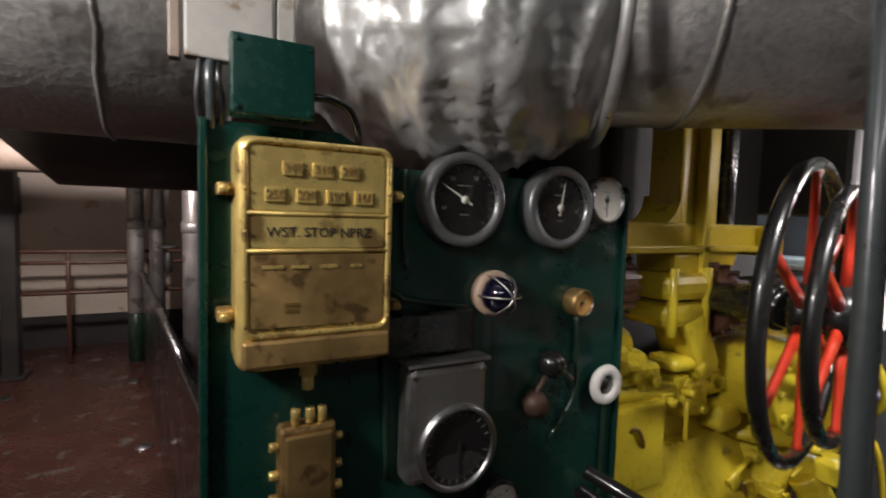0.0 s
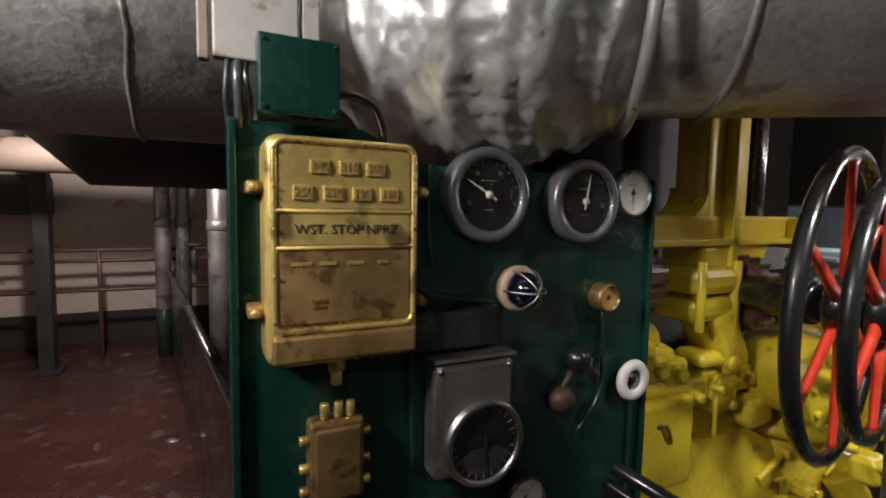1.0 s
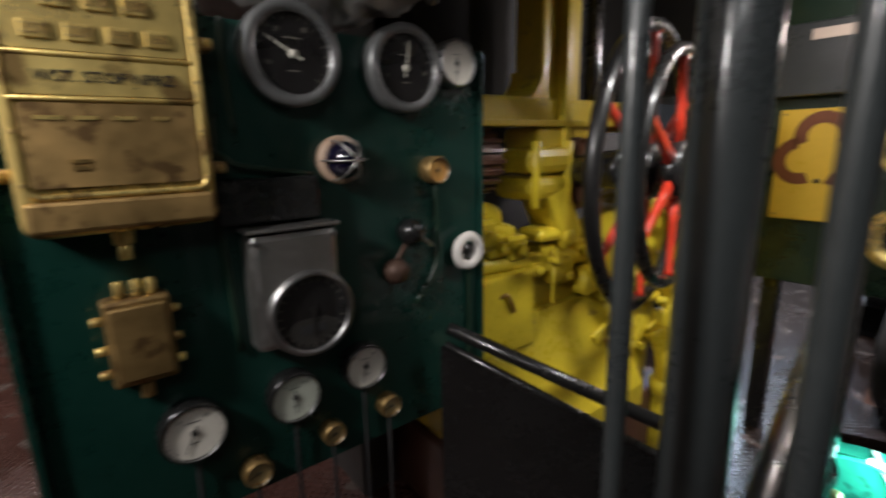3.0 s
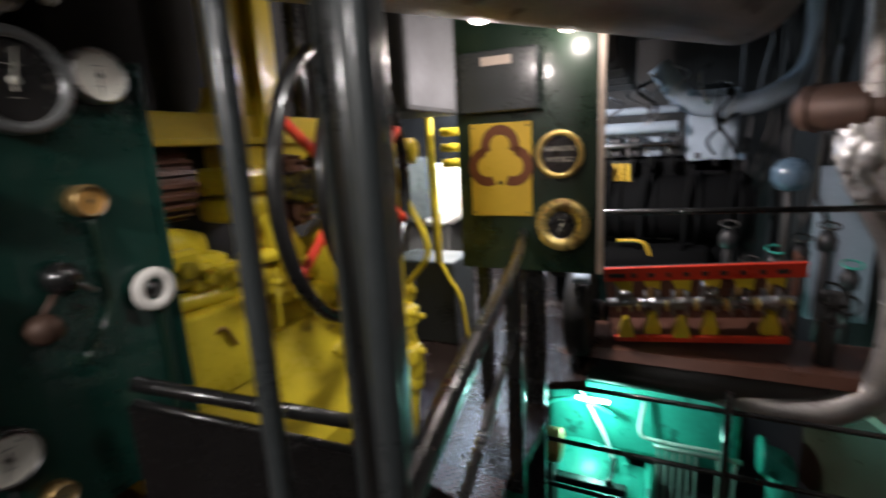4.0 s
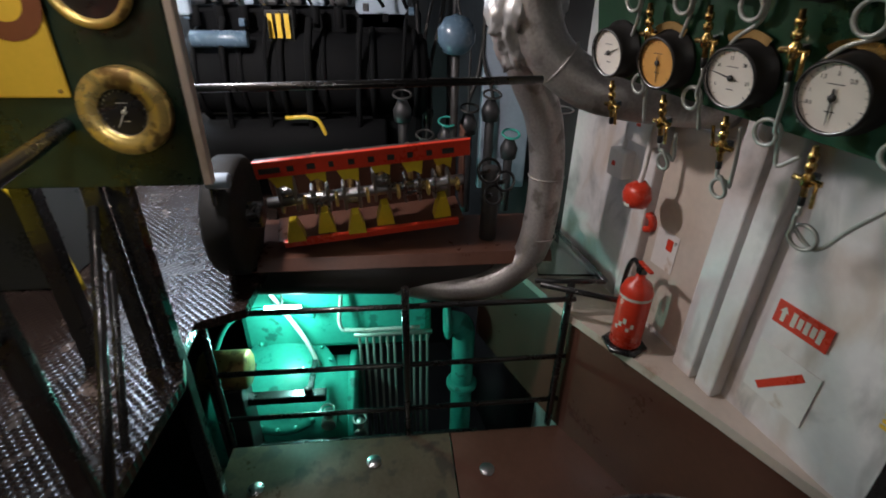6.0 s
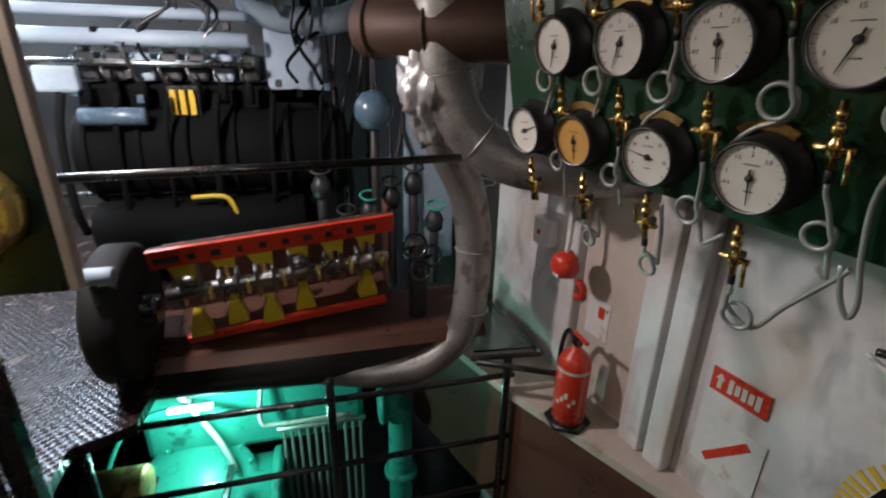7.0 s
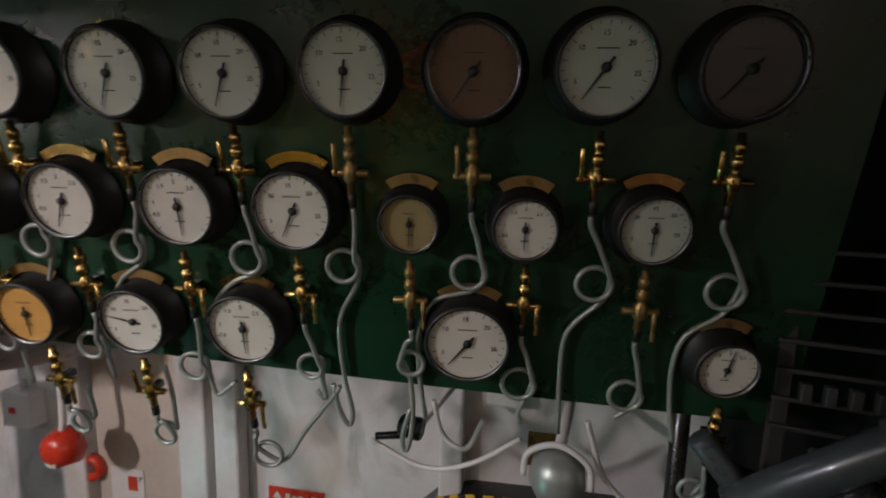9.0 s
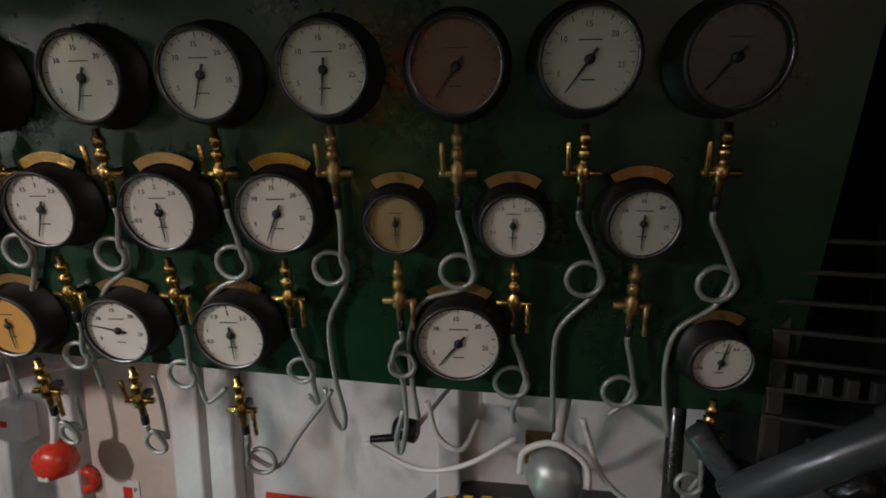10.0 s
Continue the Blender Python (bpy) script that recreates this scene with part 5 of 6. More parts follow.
for k in range(5):
    a = radians(105 + k * 14)
    part("label_line", box(B(), -0.008, 0.008, 0.0, 0.0012, 0.13 + 0.02 * (k % 3), 0.15 + 0.025 * (k % 3), m=Matrix.Rotation(a - math.pi / 2, 4, "Z") @ Matrix.Translation((0, 0.0772, 0))), PALE, ex)
part("valve", box(B(), -0.02, 0.02, -0.02, 0.02, 0.42, 0.46, 0.006), BLACK, ex)
part("lever", box(B(), -0.08, 0.03, -0.01, 0.01, 0.462, 0.475, 0.003), RED, ex)
part("hose", tube(B(), [(0.02, 0, 0.44), (0.08, 0, 0.45), (0.12, 0.0, 0.38), (0.13, 0, 0.25), (0.11, 0, 0.12)], 0.012), BLACK, ex)
ab = thing("alarm_box", "red alarm box on the hull side", "alarm", pose(3.1, -1.9, 0.53, 90, 0, 191))
part("case", lathe(B(), [(0, 0), (0.07, 0), (0.075, 0.02), (0.06, 0.07), (0.03, 0.085), (0, 0.086)], seg=8), RED, ab)
part("label", box(B(), -0.02, 0.02, -0.05, -0.028, 0.076, 0.0805), PALE, ab)
part("conduit", tube(B(), [(0, 0.06, 0.03), (0.01, 0.12, 0.03), (0.0, 0.25, 0.02), (0.0, 0.5, 0.02)], 0.012, 8), WHITE, ab)
rb = thing("red_ring", "red round fitting on the hull side", "fitting", pose(3.21, -2.04, 0.33, 90, 0, 191))
part("ring", lathe(B(), [(0.02, 0.02), (0.03, 0.03), (0.05, 0.03), (0.055, 0), (0, 0)]), RED, rb)
MS = HULL @ pose(0.04, 0.004, 0.29, 90, 0, 180)
sg = thing("red_sign", "small red rectangular sign with pale marks", "sign", MS)
part("plate", box(B(), -0.11, 0.11, -0.05, 0.05, 0, 0.006, 0.002), RED, sg)
for k, h in enumerate((0.03, 0.022, 0.026, 0.022, 0.03)):
    part("faint_writing", box(B(), -0.04 + k * 0.026, -0.022 + k * 0.026, -h, h, 0.0062, 0.0072), PALE, sg)
part("arrow", slab(B(), [(-0.082, -0.032), (-0.066, -0.032), (-0.066, 0.008), (-0.056, 0.008), (-0.074, 0.034), (-0.092, 0.008), (-0.082, 0.008)], 0.0062, 0.0072), PALE, sg)
st = thing("paper_notice", "white notice with a red slanting bar", "notice", HULL @ pose(0.03, 0.004, 0.02, 90, 0, 180))
part("sheet", box(B(), -0.13, 0.13, -0.12, 0.12, 0, 0.003), WHITE, st)
part("slash", box(B(), -0.11, 0.11, -0.016, 0.016, 0.0032, 0.005, m=pose(0, 0, 0, 0, 0, 48)), RED, st)

# ---- gauge board ----
LEANB = radians(11)
U, N0, UP = Vector((0.9605, 0.278, 0)), Vector((-0.278, 0.9605, 0)), Vector((0, 0, 1))
WV, NV = N0 * math.sin(LEANB) + UP * math.cos(LEANB), N0 * math.cos(LEANB) - UP * math.sin(LEANB)
O = Vector((2.028, -1.635, 1.177)) - NV * 0.065
GB = Matrix((( -U.x, WV.x, NV.x, O.x), (-U.y, WV.y, NV.y, O.y), (-U.z, WV.z, NV.z, O.z), (0, 0, 0, 1)))
gbd = thing("gauge_board", "dark green painted board for pressure gauges, leaning forward", "panel", GB)
part("sheet", slab(B(), [(-0.84, -0.07), (-0.4, -0.10), (0.4, -0.15), (1.15, -0.19), (1.15, 0.72), (-0.84, 0.72)], -0.02, -0.001), BOARD, gbd)


def cock(x, y, side, mat=COCKBRASS):
    """A brass gauge cock with a lever, in the board's plane."""
    g = thing("gauge_cock", "brass gauge cock with lever handle", "valve", GB @ pose(x, y, 0.035), "gauge cocks")
    part("body", lathe(B(), [(0, -0.04), (0.008, -0.04), (0.008, -0.018), (0.014, -0.012), (0.014, 0.012), (0.008, 0.018), (0.008, 0.026), (0.0125, 0.027), (0.0125, 0.042), (0.0085, 0.044), (0.0085, 0.052), (0.0115, 0.053), (0.0115, 0.068), (0.007, 0.07), (0.007, 0.085), (0, 0.085)], pose(0, 0, 0, -90), 14), mat, g)
    part("plug", rod(B(), (-0.034, 0, 0), (0.034, 0, 0), 0.0075, seg=10), mat, g)
    part("lever", rod(B(), (0.026 * side, 0.0, 0.004), (0.028 * side, (0.055 if side < 0 else -0.06), 0.008), 0.005, seg=8), mat, g)
    part("union", rod(B(), (0, -0.065, 0), (0, -0.04, 0), 0.009, seg=6), BLACK, g)
    part("bracket", box(B(), -0.008, 0.008, -0.008, 0.008, -0.035, -0.012), BLACK, g)
    return g


def pigtail(x, y, cx, cy, turn, tail, r=0.033):
    """A grey siphon tube from a cock at (x, y): one loop round (cx, cy), then on through the tail's points."""
    g = thing("siphon_tube", "thin grey looped siphon tube below a gauge cock", "tube", GB, "siphon tubes")
    pts = [(x, y, 0.035), (x + 0.002, y - 0.02, 0.035), (x * 0.6 + (cx + turn * r) * 0.4, y * 0.45 + (cy + r) * 0.55, 0.034)]
    for k in range(12):
        a = radians(35 - 34 * k)
        pts.append((cx + turn * r * math.cos(a), cy + r * math.sin(a), 0.032 - k * 0.0014))
    pts += [(tx, ty, 0.014) for tx, ty in tail]
    part("tube", tube(B(), pts, 0.0056, 8, 4), TUBE, g)
    return g


DIALS = (
    (-0.631, 0.504, 0.073, "yellowed", DIALO, 265), (-0.427, 0.503, 0.073, "cream", DIAL, 165), (-0.188, 0.505, 0.073, "greenish", DIALG, 250), (0.03, 0.506, 0.073, "greenish", DIALG, 250),
    (0.246, 0.511, 0.073, "pale", DIALG, 262), (0.468, 0.512, 0.075, "browned", DIALB, 235), (0.682, 0.519, 0.076, "pale greenish", DIALG, 235), (0.908, 0.518, 0.077, "dusty dark", DIALD, 230),
    (-0.563, 0.264, 0.07, "cream", DIAL, 255), (-0.34, 0.266, 0.071, "cream", DIAL, 250), (-0.099, 0.262, 0.072, "white", DIAL, 272), (0.132, 0.261, 0.072, "white", DIAL, 245),
    (0.355, 0.243, 0.053, "olive yellowed", DIALV, 270), (0.57, 0.241, 0.056, "cream", DIAL, 270), (0.798, 0.247, 0.06, "dim greenish", DIALG, 270),
    (-0.714, 0.014, 0.07, "white", DIAL, 20), (-0.497, 0.009, 0.068, "orange yellowed", DIALO, 270), (-0.248, 0.004, 0.07, "white", DIAL, 168), (-0.002, 0.001, 0.073, "white", DIAL, 270),
    (0.47, -0.004, 0.08, "white", DIAL, 232), (0.975, -0.03, 0.056, "cream", DIAL, 80),
)
HALF = ((200, "0.5"), (170, "1"), (125, "1.5"), (90, "2"), (50, "2.5"))
TENS = ((205, "5"), (145, "10"), (95, "15"), (45, "20"), (-10, "25"))
for k, (x, y, r, tone, mat, ang) in enumerate(DIALS):
    figs = HALF if k in (9, 10, 13, 18, 20) else TENS if k in (1, 2, 3, 4, 6, 11, 14, 17, 19) else ()
    gauge("pressure_gauge", "round black cased gauge with %s dial" % tone, GB @ pose(x, y, 0), r, CASE, mat, 0.065, 0.008, ang, 10, figs, "board gauges", flange=0.012)

    if y < 0.4 and k not in (8, 15):
        t = thing("name_plate", "curved brass name plate above a gauge", "plate", GB @ pose(x, y, 0.012), "gauge name plates")
        n = 12
        aa = [radians(125 - 70 * i / n) for i in range(n + 1)]
        part("plate", slab(B(), [((r + 0.036) * math.cos(a), (r + 0.036) * math.sin(a)) for a in aa] + [((r + 0.016) * math.cos(a), (r + 0.016) * math.sin(a)) for a in aa[::-1]], 0, 0.003), COCKBRASS if k in (9, 11, 14, 18) else BRASSD, t)
for x in (-0.631, -0.427, -0.203, 0.025, 0.243, 0.47, 0.689, 0.922):
    cock(x, 0.333, -1, COCKBRASS if x < 0.2 or x > 0.6 else BRASSD)
for x in (-0.56, -0.352, -0.117, 0.125, 0.352, 0.578, 0.802):
    cock(x, 0.078, 1, BRASSD if x > 0.7 or 0.3 < x < 0.4 else COCKBRASS)
for x, y in ((-0.714, -0.165), (-0.481, -0.171), (-0.259, -0.186), (-0.019, -0.201), (0.987, -0.214)):
    cock(x, y, -1 if x < -0.2 and x > -0.3 else 1)
pigtail(-0.631, 0.265, -0.64, 0.17, 1, [(-0.63, 0.12), (-0.66, 0.05)])
pigtail(-0.427, 0.265, -0.45, 0.17, 1, [(-0.44, 0.12), (-0.47, 0.05)])
pigtail(-0.203, 0.265, -0.245, 0.165, 1, [(-0.225, 0.13), (-0.28, 0.09), (-0.31, 0.05)])
pigtail(0.025, 0.265, 0.012, 0.15, 1, [(0.035, 0.118), (-0.03, 0.09), (-0.08, 0.03), (-0.085, -0.08)])
pigtail(0.243, 0.265, 0.213, 0.141, 1, [(0.238, 0.1), (0.195, 0.01), (0.196, -0.12), (0.21, -0.22), (0.2, -0.26), (0.18, -0.22), (0.17, -0.15)])
pigtail(0.47, 0.265, 0.468, 0.138, 1, [(0.485, 0.1), (0.40, 0.07), (0.368, 0.0), (0.365, -0.1), (0.378, -0.22)])
pigtail(0.689, 0.265, 0.711, 0.126, 1, [(0.735, 0.09), (0.675, 0.02), (0.665, -0.06), (0.675, -0.24)])
pigtail(0.922, 0.265, 0.955, 0.121, 1, [(0.965, 0.07), (0.905, 0.02), (0.89, -0.05), (0.9, -0.15), (0.92, -0.24)])
pigtail(-0.56, 0.01, -0.6, -0.075, 1, [(-0.58, -0.12), (-0.58, -0.2)], 0.028)
pigtail(-0.352, 0.01, -0.39, -0.08, 1, [(-0.365, -0.12), (-0.36, -0.17)], 0.03)
pigtail(-0.117, 0.01, -0.15, -0.12, 1, [(-0.12, -0.16), (-0.11, -0.2), (-0.06, -0.16)], 0.032)
pigtail(0.125, 0.01, 0.125, -0.1, 1, [(0.145, -0.14), (0.15, -0.19), (0.13, -0.17)], 0.027)
pigtail(0.352, 0.01, 0.35, -0.078, -1, [(0.345, -0.12), (0.35, -0.22), (0.34, -0.3), (0.33, -0.32), (0.325, -0.28), (0.345, -0.2)], 0.026)
pigtail(0.578, 0.01, 0.579, -0.112, 1, [(0.60, -0.15), (0.585, -0.19), (0.59, -0.22)], 0.034)
pigtail(0.802, 0.01, 0.802, -0.125, 1, [(0.82, -0.16), (0.79, -0.19)], 0.032)
pigtail(-0.259, -0.255, -0.255, -0.315, 1, [(-0.23, -0.28), (-0.225, -0.2), (-0.23, -0.13)], 0.027)
pigtail(-0.019, -0.27, 0.0, -0.355, -1, [(0.03, -0.38), (0.09, -0.29), (0.17, -0.18), (0.185, -0.155)], 0.032)
pigtail(0.987, -0.28, 0.975, -0.36, 1, [(0.98, -0.4), (0.97, -0.46)], 0.025)
pigtail(-0.481, -0.24, -0.47, -0.3, 1, [(-0.44, -0.28), (-0.44, -0.2)], 0.025)

# ---- fittings under the gauge board ----
bk = thing("white_lamp_globe", "round frosted lamp globe with a white hood", "lamp", pose(1.41, -2.0, 0.8))
part("globe", lathe(B(), [(0.0, -0.075), (0.05, -0.06), (0.068, -0.02), (0.062, 0.03), (0.03, 0.06), (0, 0.065)], pose(0, 0, 0)), TUBE, bk)
part("hood", tube(B(), [(-0.08, 0.02, -0.01), (-0.07, 0.02, 0.05), (0, 0.02, 0.085), (0.07, 0.02, 0.05), (0.08, 0.02, -0.01)], 0.008, 8), WHITE, bk)
part("bracket", rod(B(), (0, 0, 0.06), (0, -0.35, 0.1), 0.014), WHITE, bk)
bp = thing("brass_plate", "square tarnished brass plate on the hull side", "plate", HULL @ pose(-0.86, 0.004, 0.62, 90, 0, 180))
part("plate", box(B(), -0.06, 0.06, -0.06, 0.06, 0, 0.006, 0.002), BRASSD, bp)
bt = thing("black_valve", "black lever valve under the gauge board", "valve", pose(1.79, -1.97, 0.85))
part("body", rod(B(), (-0.03, 0, 0), (0.03, 0, 0), 0.03), BLACK, bt)
part("lever", rod(B(), (0.0, 0, -0.02), (0.09, 0.03, -0.03), 0.01), BLACK, bt)
part("bracket", rod(B(), (-0.02, 0, 0), (-0.02, -0.36, 0), 0.007), WHITE, bt)
for pts in ([(1.9, -1.95, 0.8), (1.75, -1.95, 0.76), (1.62, -1.95, 0.8), (1.5, -1.98, 0.88)], [(1.72, -1.95, 0.95), (1.7, -1.97, 0.85), (1.64, -1.98, 0.82), (1.6, -2.0, 0.9)], [(1.35, -2.0, 0.95), (1.3, -2.02, 0.8), (1.2, -2.05, 0.72), (1.1, -2.08, 0.74)]):
    cb = thing("cable", "pale cable slung under the gauge board", "cable")
    part("cable", tube(B(), pts, 0.007, 8), WHITE, cb)
bx = thing("white_junction_box", "small white junction box under the gauge board", "box", HULL @ pose(-0.72, 0.004, 0.83, 90, 0, 180))
part("body", box(B(), -0.06, 0.06, -0.05, 0.05, 0, 0.06, 0.01), WHITE, bx)
for a, c0, r in (((0.45, -1.9, 1.37), (1.07, -1.9, 0.88), 0.037), ((1.13, -1.93, 1.0), (0.98, -1.93, 0.82), 0.026), ((1.04, -1.95, 0.93), (1.0, -1.97, 0.0), 0.03)):
    dg = thing("diagonal_pipe", "grey painted slanting pipe beside the gauge board", "pipe")
    part("pipe", rod(B(), a, c0, r, seg=20), GREY, dg)
    part("collar", rod(B(), Vector(a).lerp(Vector(c0), 0.55), Vector(a).lerp(Vector(c0), 0.62), r + 0.008, seg=20), GREY, dg)
rk = thing("cable_rack", "dark steel rack with cable bars beside the gauge board", "rack")
for x in (0.74, 0.98):
    part("upright", box(B(), x - 0.015, x + 0.015, -2.03, -2.0, 0.0, 1.42, 0.003), DARK, rk)
for k in range(7):
    part("bar", box(B(), 0.72, 1.0, -1.998, -1.985, 1.02 + k * 0.06, 1.03 + k * 0.06, 0.003), DARK, rk)
for k in range(5):
    part("terminal", box(B(), 0.78 + k * 0.04, 0.8 + k * 0.04, -1.984, -1.965, 1.09, 1.13, 0.003), CLOTH if k % 2 else DARK, rk)
jw = thing("white_junction_box", "grubby white junction box low beside the rack", "box")
part("body", box(B(), 0.7, 0.86, -2.2, -2.05, 0.0, 0.9, 0.01), DULLWHITE, jw)
part("knob", rod(B(), (0.86, -1.92, 0.94), (0.9, -1.9, 0.98), 0.045, seg=10), BLACK, jw)
part("knob_arm", rod(B(), (0.86, -1.92, 0.94), (0.8, -2.06, 0.88), 0.015, seg=10), BLACK, jw)
# Dark body added to fill the shade beside the gauge board.
bs = thing("dark_filler", "dark switch cabinet in the shadow beside the gauges", "cabinet")
part("body", box(B(), -0.1, 0.68, -2.45, -2.0, 0.0, 2.4, 0.02), DARK, bs)
for z in (1.15, 1.3, 1.45):
    part("switch", box(B(), 0.24, 0.36, -1.999, -1.96, z - 0.04, z + 0.04, 0.008), BLACK, bs)
    part("switch", box(B(), 0.44, 0.56, -1.999, -1.96, z - 0.04, z + 0.04, 0.008), BLACK, bs)
vp2 = thing("vertical_pipe", "dark upright pipe below the gauge board", "pipe")
part("pipe", rod(B(), (1.15, -2.05, -0.2), (1.15, -2.05, 1.0), 0.02), BLACK, vp2)
for hx, hz, w in ((0.98, 0.82, 0.09), (1.2, 0.55, 0.07)):
    bx = thing("white_junction_box", "white junction box on the hull side", "box", HULL @ pose(hx, 0.072 if hx < 1 else 0.004, hz, 90, 0, 180))
    part("body", box(B(), -w, w, -w * 1.1, w * 1.1, 0, 0.07, 0.01), WHITE, bx)
    part("conduit", tube(B(), [(0, w * 1.1, 0.03), (0, 0.25, 0.03), (0.03, 0.4, 0.02), (0.03, 0.9, 0.02)], 0.012, 8), WHITE, bx)
    part("mark", box(B(), -0.03, 0.0, -0.015, 0.01, 0.0702, 0.072), RED, bx)
et = thing("extinguisher_sticker", "small red extinguisher symbol on white paper", "notice", HULL @ pose(0.72, 0.032, 0.28, 90, 0, 180))
part("sheet", box(B(), -0.1, 0.05, -0.14, 0.06, 0, 0.002), WHITE, et)
part("symbol", box(B(), -0.02, 0.02, -0.03, 0.03, 0.0022, 0.004), RED, et)
lettering("letter", "P", 0.03, INK, et, pose(0.035, 0.02, 0.0025))

# ---- far machinery beyond the opening ----
fm = thing("far_engine", "oily black diesel engine with bright cylinder heads and pipes", "engine")
part("crankcase", box(B(), 4.5, 5.1, -0.95, 0.5, 0.0, 0.72, 0.05), DULLBLACK, fm)
part("drum", rod(B(), (4.62, -0.98, 0.84), (4.62, 0.55, 0.84), 0.27, seg=36, bevel=0.03), DULLBLACK, fm)
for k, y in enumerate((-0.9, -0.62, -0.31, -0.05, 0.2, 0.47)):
    part("drum_band", tube(B(), circle((4.62, y, 0.84), (1, 0, 0), (0, 0, 1), 0.275 + 0.01 * (k % 2), 32), 0.02, 8, 0, True), DULLBLACK, fm)
    part("drop_pipe", tube(B(), [(4.4, y + 0.06, 1.2), (4.33, y + 0.08, 1.0), (4.33, y + 0.1, 0.6), (4.4, y + 0.1, 0.4)], 0.012 + 0.006 * (k % 3), 8), DULLBLACK, fm)
part("front_trunk", rod(B(), (4.42, -0.7, 0.42), (4.42, 0.5, 0.42), 0.16, seg=28, bevel=0.02), DULLBLACK, fm)
part("block", box(B(), 4.62, 5.1, -0.95, 0.55, 0.9, 1.25, 0.03), DULLBLACK, fm)
for k in range(7):
    y = -0.42 + k * 0.145
    part("cylinder_head", box(B(), 4.56, 5.0, y - 0.06, y + 0.06, 1.26, 1.42, 0.02), BLUE if k % 3 == 1 else CLOTH, fm)
    part("head_cover", rod(B(), (4.6, y, 1.42), (4.6, y, 1.47), 0.04, seg=12), STEEL, fm)
    part("fuel_pump", rod(B(), (4.5, y, 1.14), (4.5, y, 1.26), 0.028, seg=12), DULLBLACK, fm)
    part("fuel_pipe", tube(B(), [(4.5, y, 1.24), (4.46, y + 0.03, 1.32), (4.55, y + 0.04, 1.40)], 0.008, 6), STEEL, fm)
    part("rib", box(B(), 4.5, 4.52, y - 0.012, y + 0.012, 1.455, 1.53, 0.004), BLUE, fm)
for z, r, mt in ((1.36, 0.02, STEEL), (1.49, 0.045, BLUE), (1.62, 0.03, BLUE), (0.62, 0.014, STEEL)):
    part("pipe", rod(B(), (4.48, -0.45, z), (4.48, 0.75, z), r), mt, fm)
part("grey_cylinder", rod(B(), (4.36, 0.12, 1.08), (4.36, 0.45, 1.08), 0.05, seg=20), BLUEGREY, fm)
part("cylinder_bracket", box(B(), 4.36, 4.5, 0.2, 0.24, 1.06, 1.1, 0.005), DULLBLACK, fm)
part("bright_cover", box(B(), 4.42, 4.5, 0.45, 0.66, 1.2, 1.34, 0.02), BLUE, fm)
rng = random.Random(21)
for k in range(34):
    y, z = rng.uniform(-0.95, 0.5), rng.uniform(1.16, 1.75)
    if k % 2:
        part("clamp", box(B(), 4.44, 4.5, y - 0.018, y + 0.018, z - 0.02, z + 0.025, 0.005), rng.choice((CLOTH, DULLBLACK, BLUEGREY)), fm)
    else:
        part("thin_pipe", tube(B(), [(4.5, y, z - 0.1), (4.45, y + rng.uniform(-0.06, 0.06), z), (4.47, y + rng.uniform(-0.12, 0.12), z + 0.12), (4.55, y, z + 0.2)], rng.uniform(0.006, 0.014), 8), rng.choice((CLOTH, DULLBLACK, STEEL)), fm)
wb = thing("wall_cabinet", "pale blue grey cabinet among the machinery", "cabinet")
part("body", box(B(), 4.62, 4.8, -0.86, -0.52, 1.12, 1.75, 0.02), BLUE, wb)
part("bracket", box(B(), 4.8, 4.86, -0.8, -0.6, 0.0, 1.8, 0.01), DARK, wb)
bp2 = thing("bright_pipe", "shiny bent pipe over the cabinet", "pipe")
part("pipe", tube(B(), [(4.6, -0.3, 1.95), (4.6, -0.5, 1.68), (4.6, -0.75, 1.62), (4.6, -1.05, 1.66), (4.7, -1.3, 1.9), (4.7, -1.3, 2.5)], 0.08, 16), BLUE, bp2)
ym = thing("yellow_lever", "bent yellow lever rod", "lever")
part("rod", tube(B(), [(4.3, -0.05, 0.62), (4.3, -0.22, 0.62), (4.3, -0.28, 0.55), (4.3, -0.34, 0.3), (4.3, -0.35, 0.0)], 0.014, 8, 3), YELLOWP, ym)
hzp = thing("hazard_post", "small yellow and black striped bracket", "bracket")
for k in range(3):
    part("stripe", box(B(), 4.44, 4.47, -0.12 + k * 0.05, -0.09 + k * 0.05, 1.08, 1.22, 0.002, m=None), YELLOWP, hzp)
part("back", box(B(), 4.471, 4.52, -0.14, 0.03, 1.06, 1.24, 0.004), BLACK, hzp)
bd = thing("blue_float", "blue grey round valve body", "valve")
part("ball", lathe(B(), [(0, -0.12), (0.07, -0.1), (0.11, -0.04), (0.11, 0.03), (0.07, 0.09), (0, 0.11)], pose(4.1, -1.12, 1.14)), BLUEGREY, bd)
part("stem", rod(B(), (4.1, -1.12, 0.0), (4.1, -1.12, 1.05), 0.025), DARK, bd)
wpn = thing("tall_locker", "pale blue white steel locker behind the silver pipe", "locker")
part("sheet", box(B(), 4.58, 4.66, -1.75, -1.38, 0.0, 1.15, 0.01), BLUE, wpn)
random.seed(5)
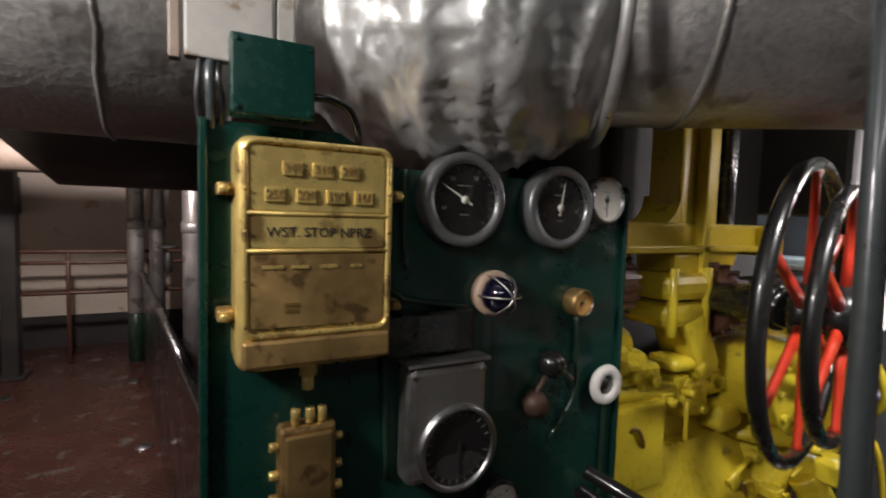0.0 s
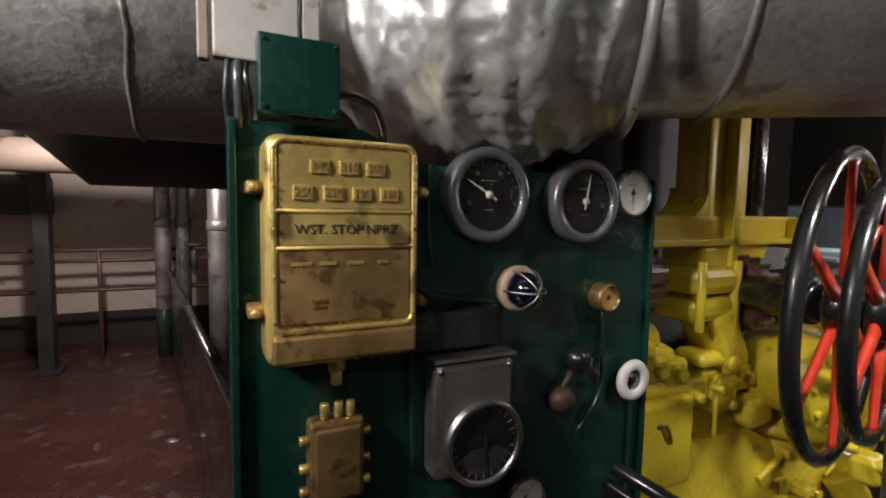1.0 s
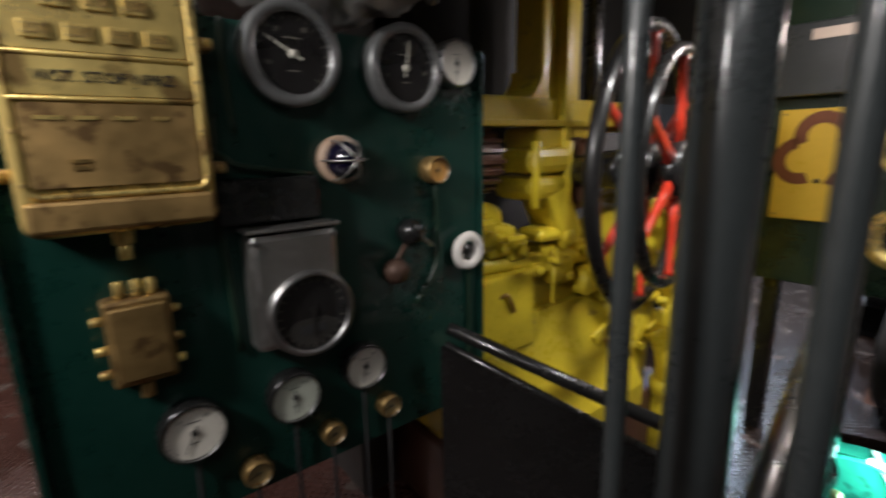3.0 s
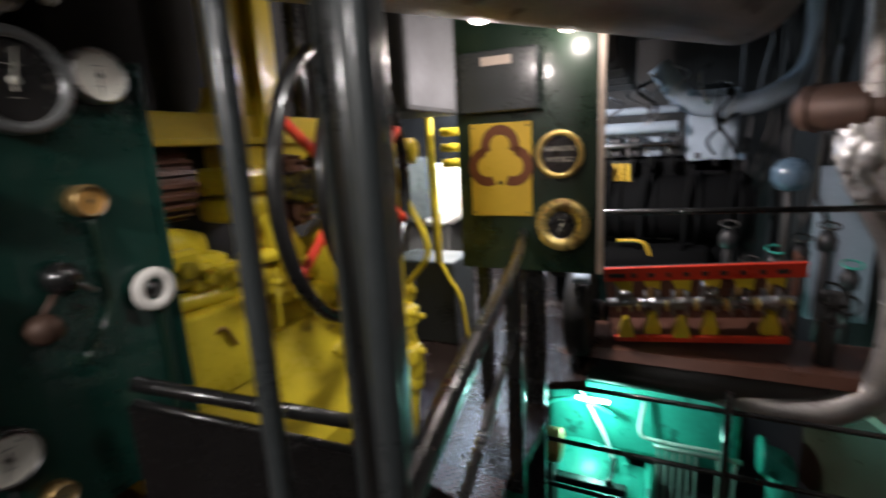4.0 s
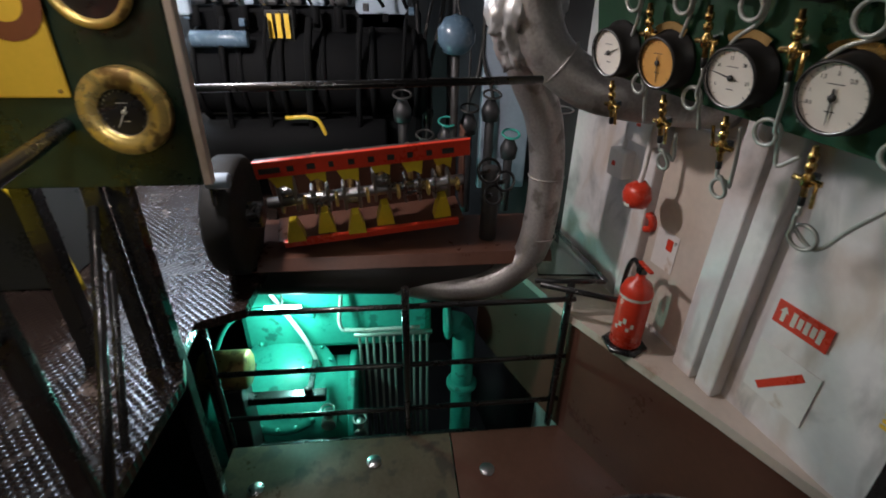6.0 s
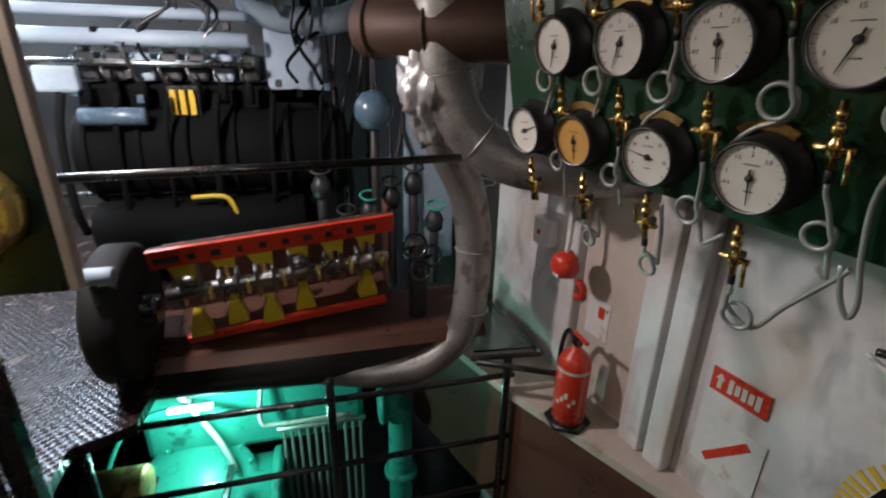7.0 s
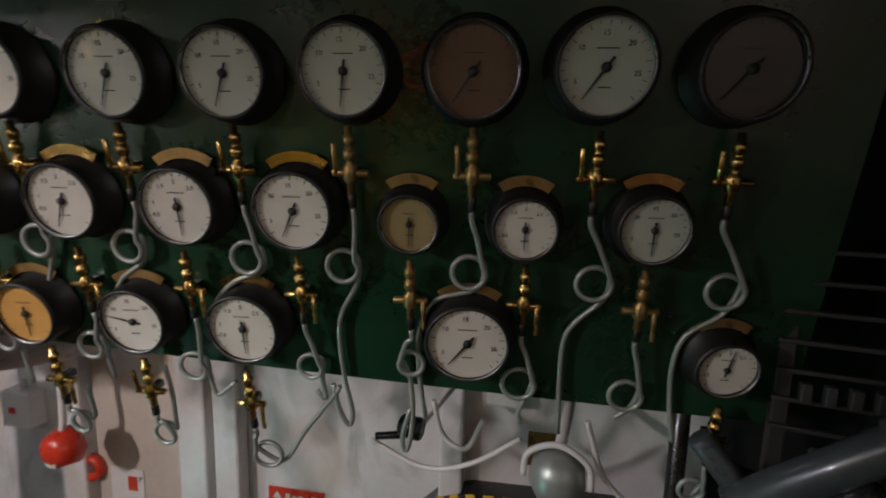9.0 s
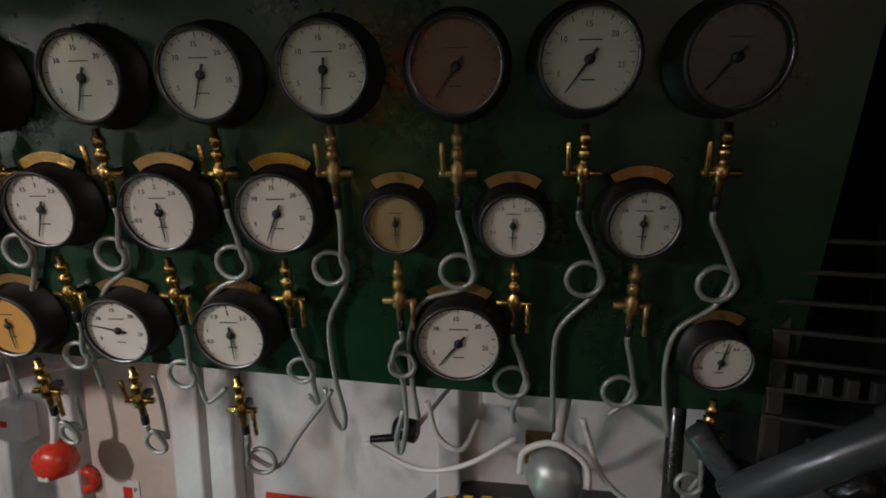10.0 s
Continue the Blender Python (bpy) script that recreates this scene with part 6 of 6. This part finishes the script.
for k in range(15):
    x, y = random.uniform(4.4, 4.9), random.uniform(-1.75, -0.95)
    z0, z1 = random.uniform(0.2, 0.9), random.uniform(1.0, 1.9)
    cp = thing("machine_pipe", random.choice(("thin dark engine room pipe", "thin grey engine room pipe", "pale lagged engine room pipe")), "pipe", None, "engine room pipes")
    mt = {"thin dark": DARK, "thin grey": CLOTH, "pale lagg": CLOTH}[cp["label"][:9]]
    r = random.uniform(0.008, 0.022)
    part("run", tube(B(), [(x, y, 0.0), (x, y, z0), (x, y + 0.01, (z0 + z1) / 2), (x + random.uniform(-0.05, 0.05), y + random.choice((-0.09, 0, 0.09)), z1), (x + 0.02, y + random.choice((-0.1, 0, 0.1)), 2.5)], r, 8, 4), mt, cp)
    part("union", rod(B(), (x, y, z0 - 0.02), (x, y, z0 + 0.03), r * 1.7, seg=8), mt, cp)
for k in range(6):
    y = -1.5 + k * 0.14
    wv = thing("stop_valve", "small grey green stop valve with handwheel", "valve", None, "engine room valves")
    z = 0.45 + 0.25 * ((k * 7) % 4) / 3
    part("body", rod(B(), (4.15, y, 0.0), (4.15, y, z), 0.03), CLOTH, wv)
    part("bonnet", lathe(B(), [(0, -0.08), (0.05, -0.07), (0.06, 0), (0.03, 0.06), (0, 0.07)], pose(4.15, y, z)), CLOTH, wv)
    part("wheel", tube(B(), circle((4.12, y, z + 0.1), (1, 0, 0.3), (0, 1, 0), 0.055, 20), 0.008, 6, 0, True), TEAL if k % 3 == 0 else DARK, wv)

# ---- lit corner behind the sign board ----
wc = thing("white_separator", "white painted drum with domed front", "machine")
part("drum", rod(B(), (4.44, 1.6, 0.96), (4.9, 1.72, 0.96), 0.31, seg=32, bevel=0.03), WHITE, wc)
part("ring", rod(B(), (4.4, 1.59, 0.96), (4.44, 1.6, 0.96), 0.26, seg=32), WHITE, wc)
part("stand", box(B(), 4.46, 4.88, 1.5, 1.82, 0.0, 0.72, 0.02), DARK, wc)
lv = thing("louvred_box", "grey louvred cooler box", "cooler")
part("body", box(B(), 3.6, 4.0, 1.42, 1.9, 0.85, 1.35, 0.01), GREY, lv)
for k in range(9):
    part("slat", box(B(), 3.575, 3.599, 1.44, 1.88, 0.88 + k * 0.05, 0.91 + k * 0.05, 0.004), ALU, lv)
part("stand", box(B(), 3.65, 3.95, 1.5, 1.8, 0.0, 0.85, 0.01), DARK, lv)
yq = thing("yellow_post", "pale yellow upright pipe with fittings", "post")
part("post", rod(B(), (3.3, 1.06, 0.62), (3.3, 1.1, 2.5), 0.028), YELLOW, yq)
part("foot", tube(B(), [(3.3, 1.06, 0.64), (3.3, 0.98, 0.5), (3.3, 0.9, 0.35), (3.3, 0.85, 0.0)], 0.016, 8), YELLOW, yq)
for z in (1.32, 1.42, 1.52):
    part("fitting", rod(B(), (3.28, 0.98, z), (3.28, 0.85, z), 0.03, seg=10), YELLOW, yq)
kb = thing("pump_box", "grey floor box with a round handwheel", "box")
part("body", box(B(), 3.3, 3.7, 0.95, 1.5, 0.0, 0.62, 0.015), GREY, kb)
part("wheel", tube(B(), circle((3.27, 1.33, 0.42), (0, 1, 0), (0, 0, 1), 0.09, 28), 0.012, 8, 0, True), BLACK, kb)
for a in (0, 60, 120):
    u = Vector((0, math.cos(radians(a)), math.sin(radians(a))))
    part("spoke", rod(B(), Vector((3.27, 1.33, 0.42)) - u * 0.085, Vector((3.27, 1.33, 0.42)) + u * 0.085, 0.007), BLACK, kb)
part("spindle", rod(B(), (3.25, 1.33, 0.42), (3.3, 1.33, 0.42), 0.02), BLACK, kb)
wl = thing("fluorescent_light", "lit tube light under the ceiling", "lamp")
part("tube", rod(B(), (3.95, 1.3, 2.1), (4.3, 2.2, 2.1), 0.02), TUBEGLOW, wl)
part("housing", box(B(), -0.02, 0.02, -0.05, 1.0, 0.024, 0.08, 0.005, m=Matrix.Translation((3.95, 1.3, 2.1)) @ Matrix.Rotation(radians(-21), 4, "Z")), GREY, wl)
part("hanger", rod(B(), (4.1, 1.7, 2.15), (4.1, 1.7, 2.5), 0.01), GREY, wl)
wl2 = thing("fluorescent_light", "lit cold tube light over the far engine", "lamp")
part("tube", rod(B(), (4.75, 1.75, 2.4), (6.55, 1.75, 2.4), 0.02), TUBEGLOW, wl2)
part("housing", box(B(), 4.7, 6.59, 1.71, 1.79, 2.43, 2.499, 0.005), GREY, wl2)
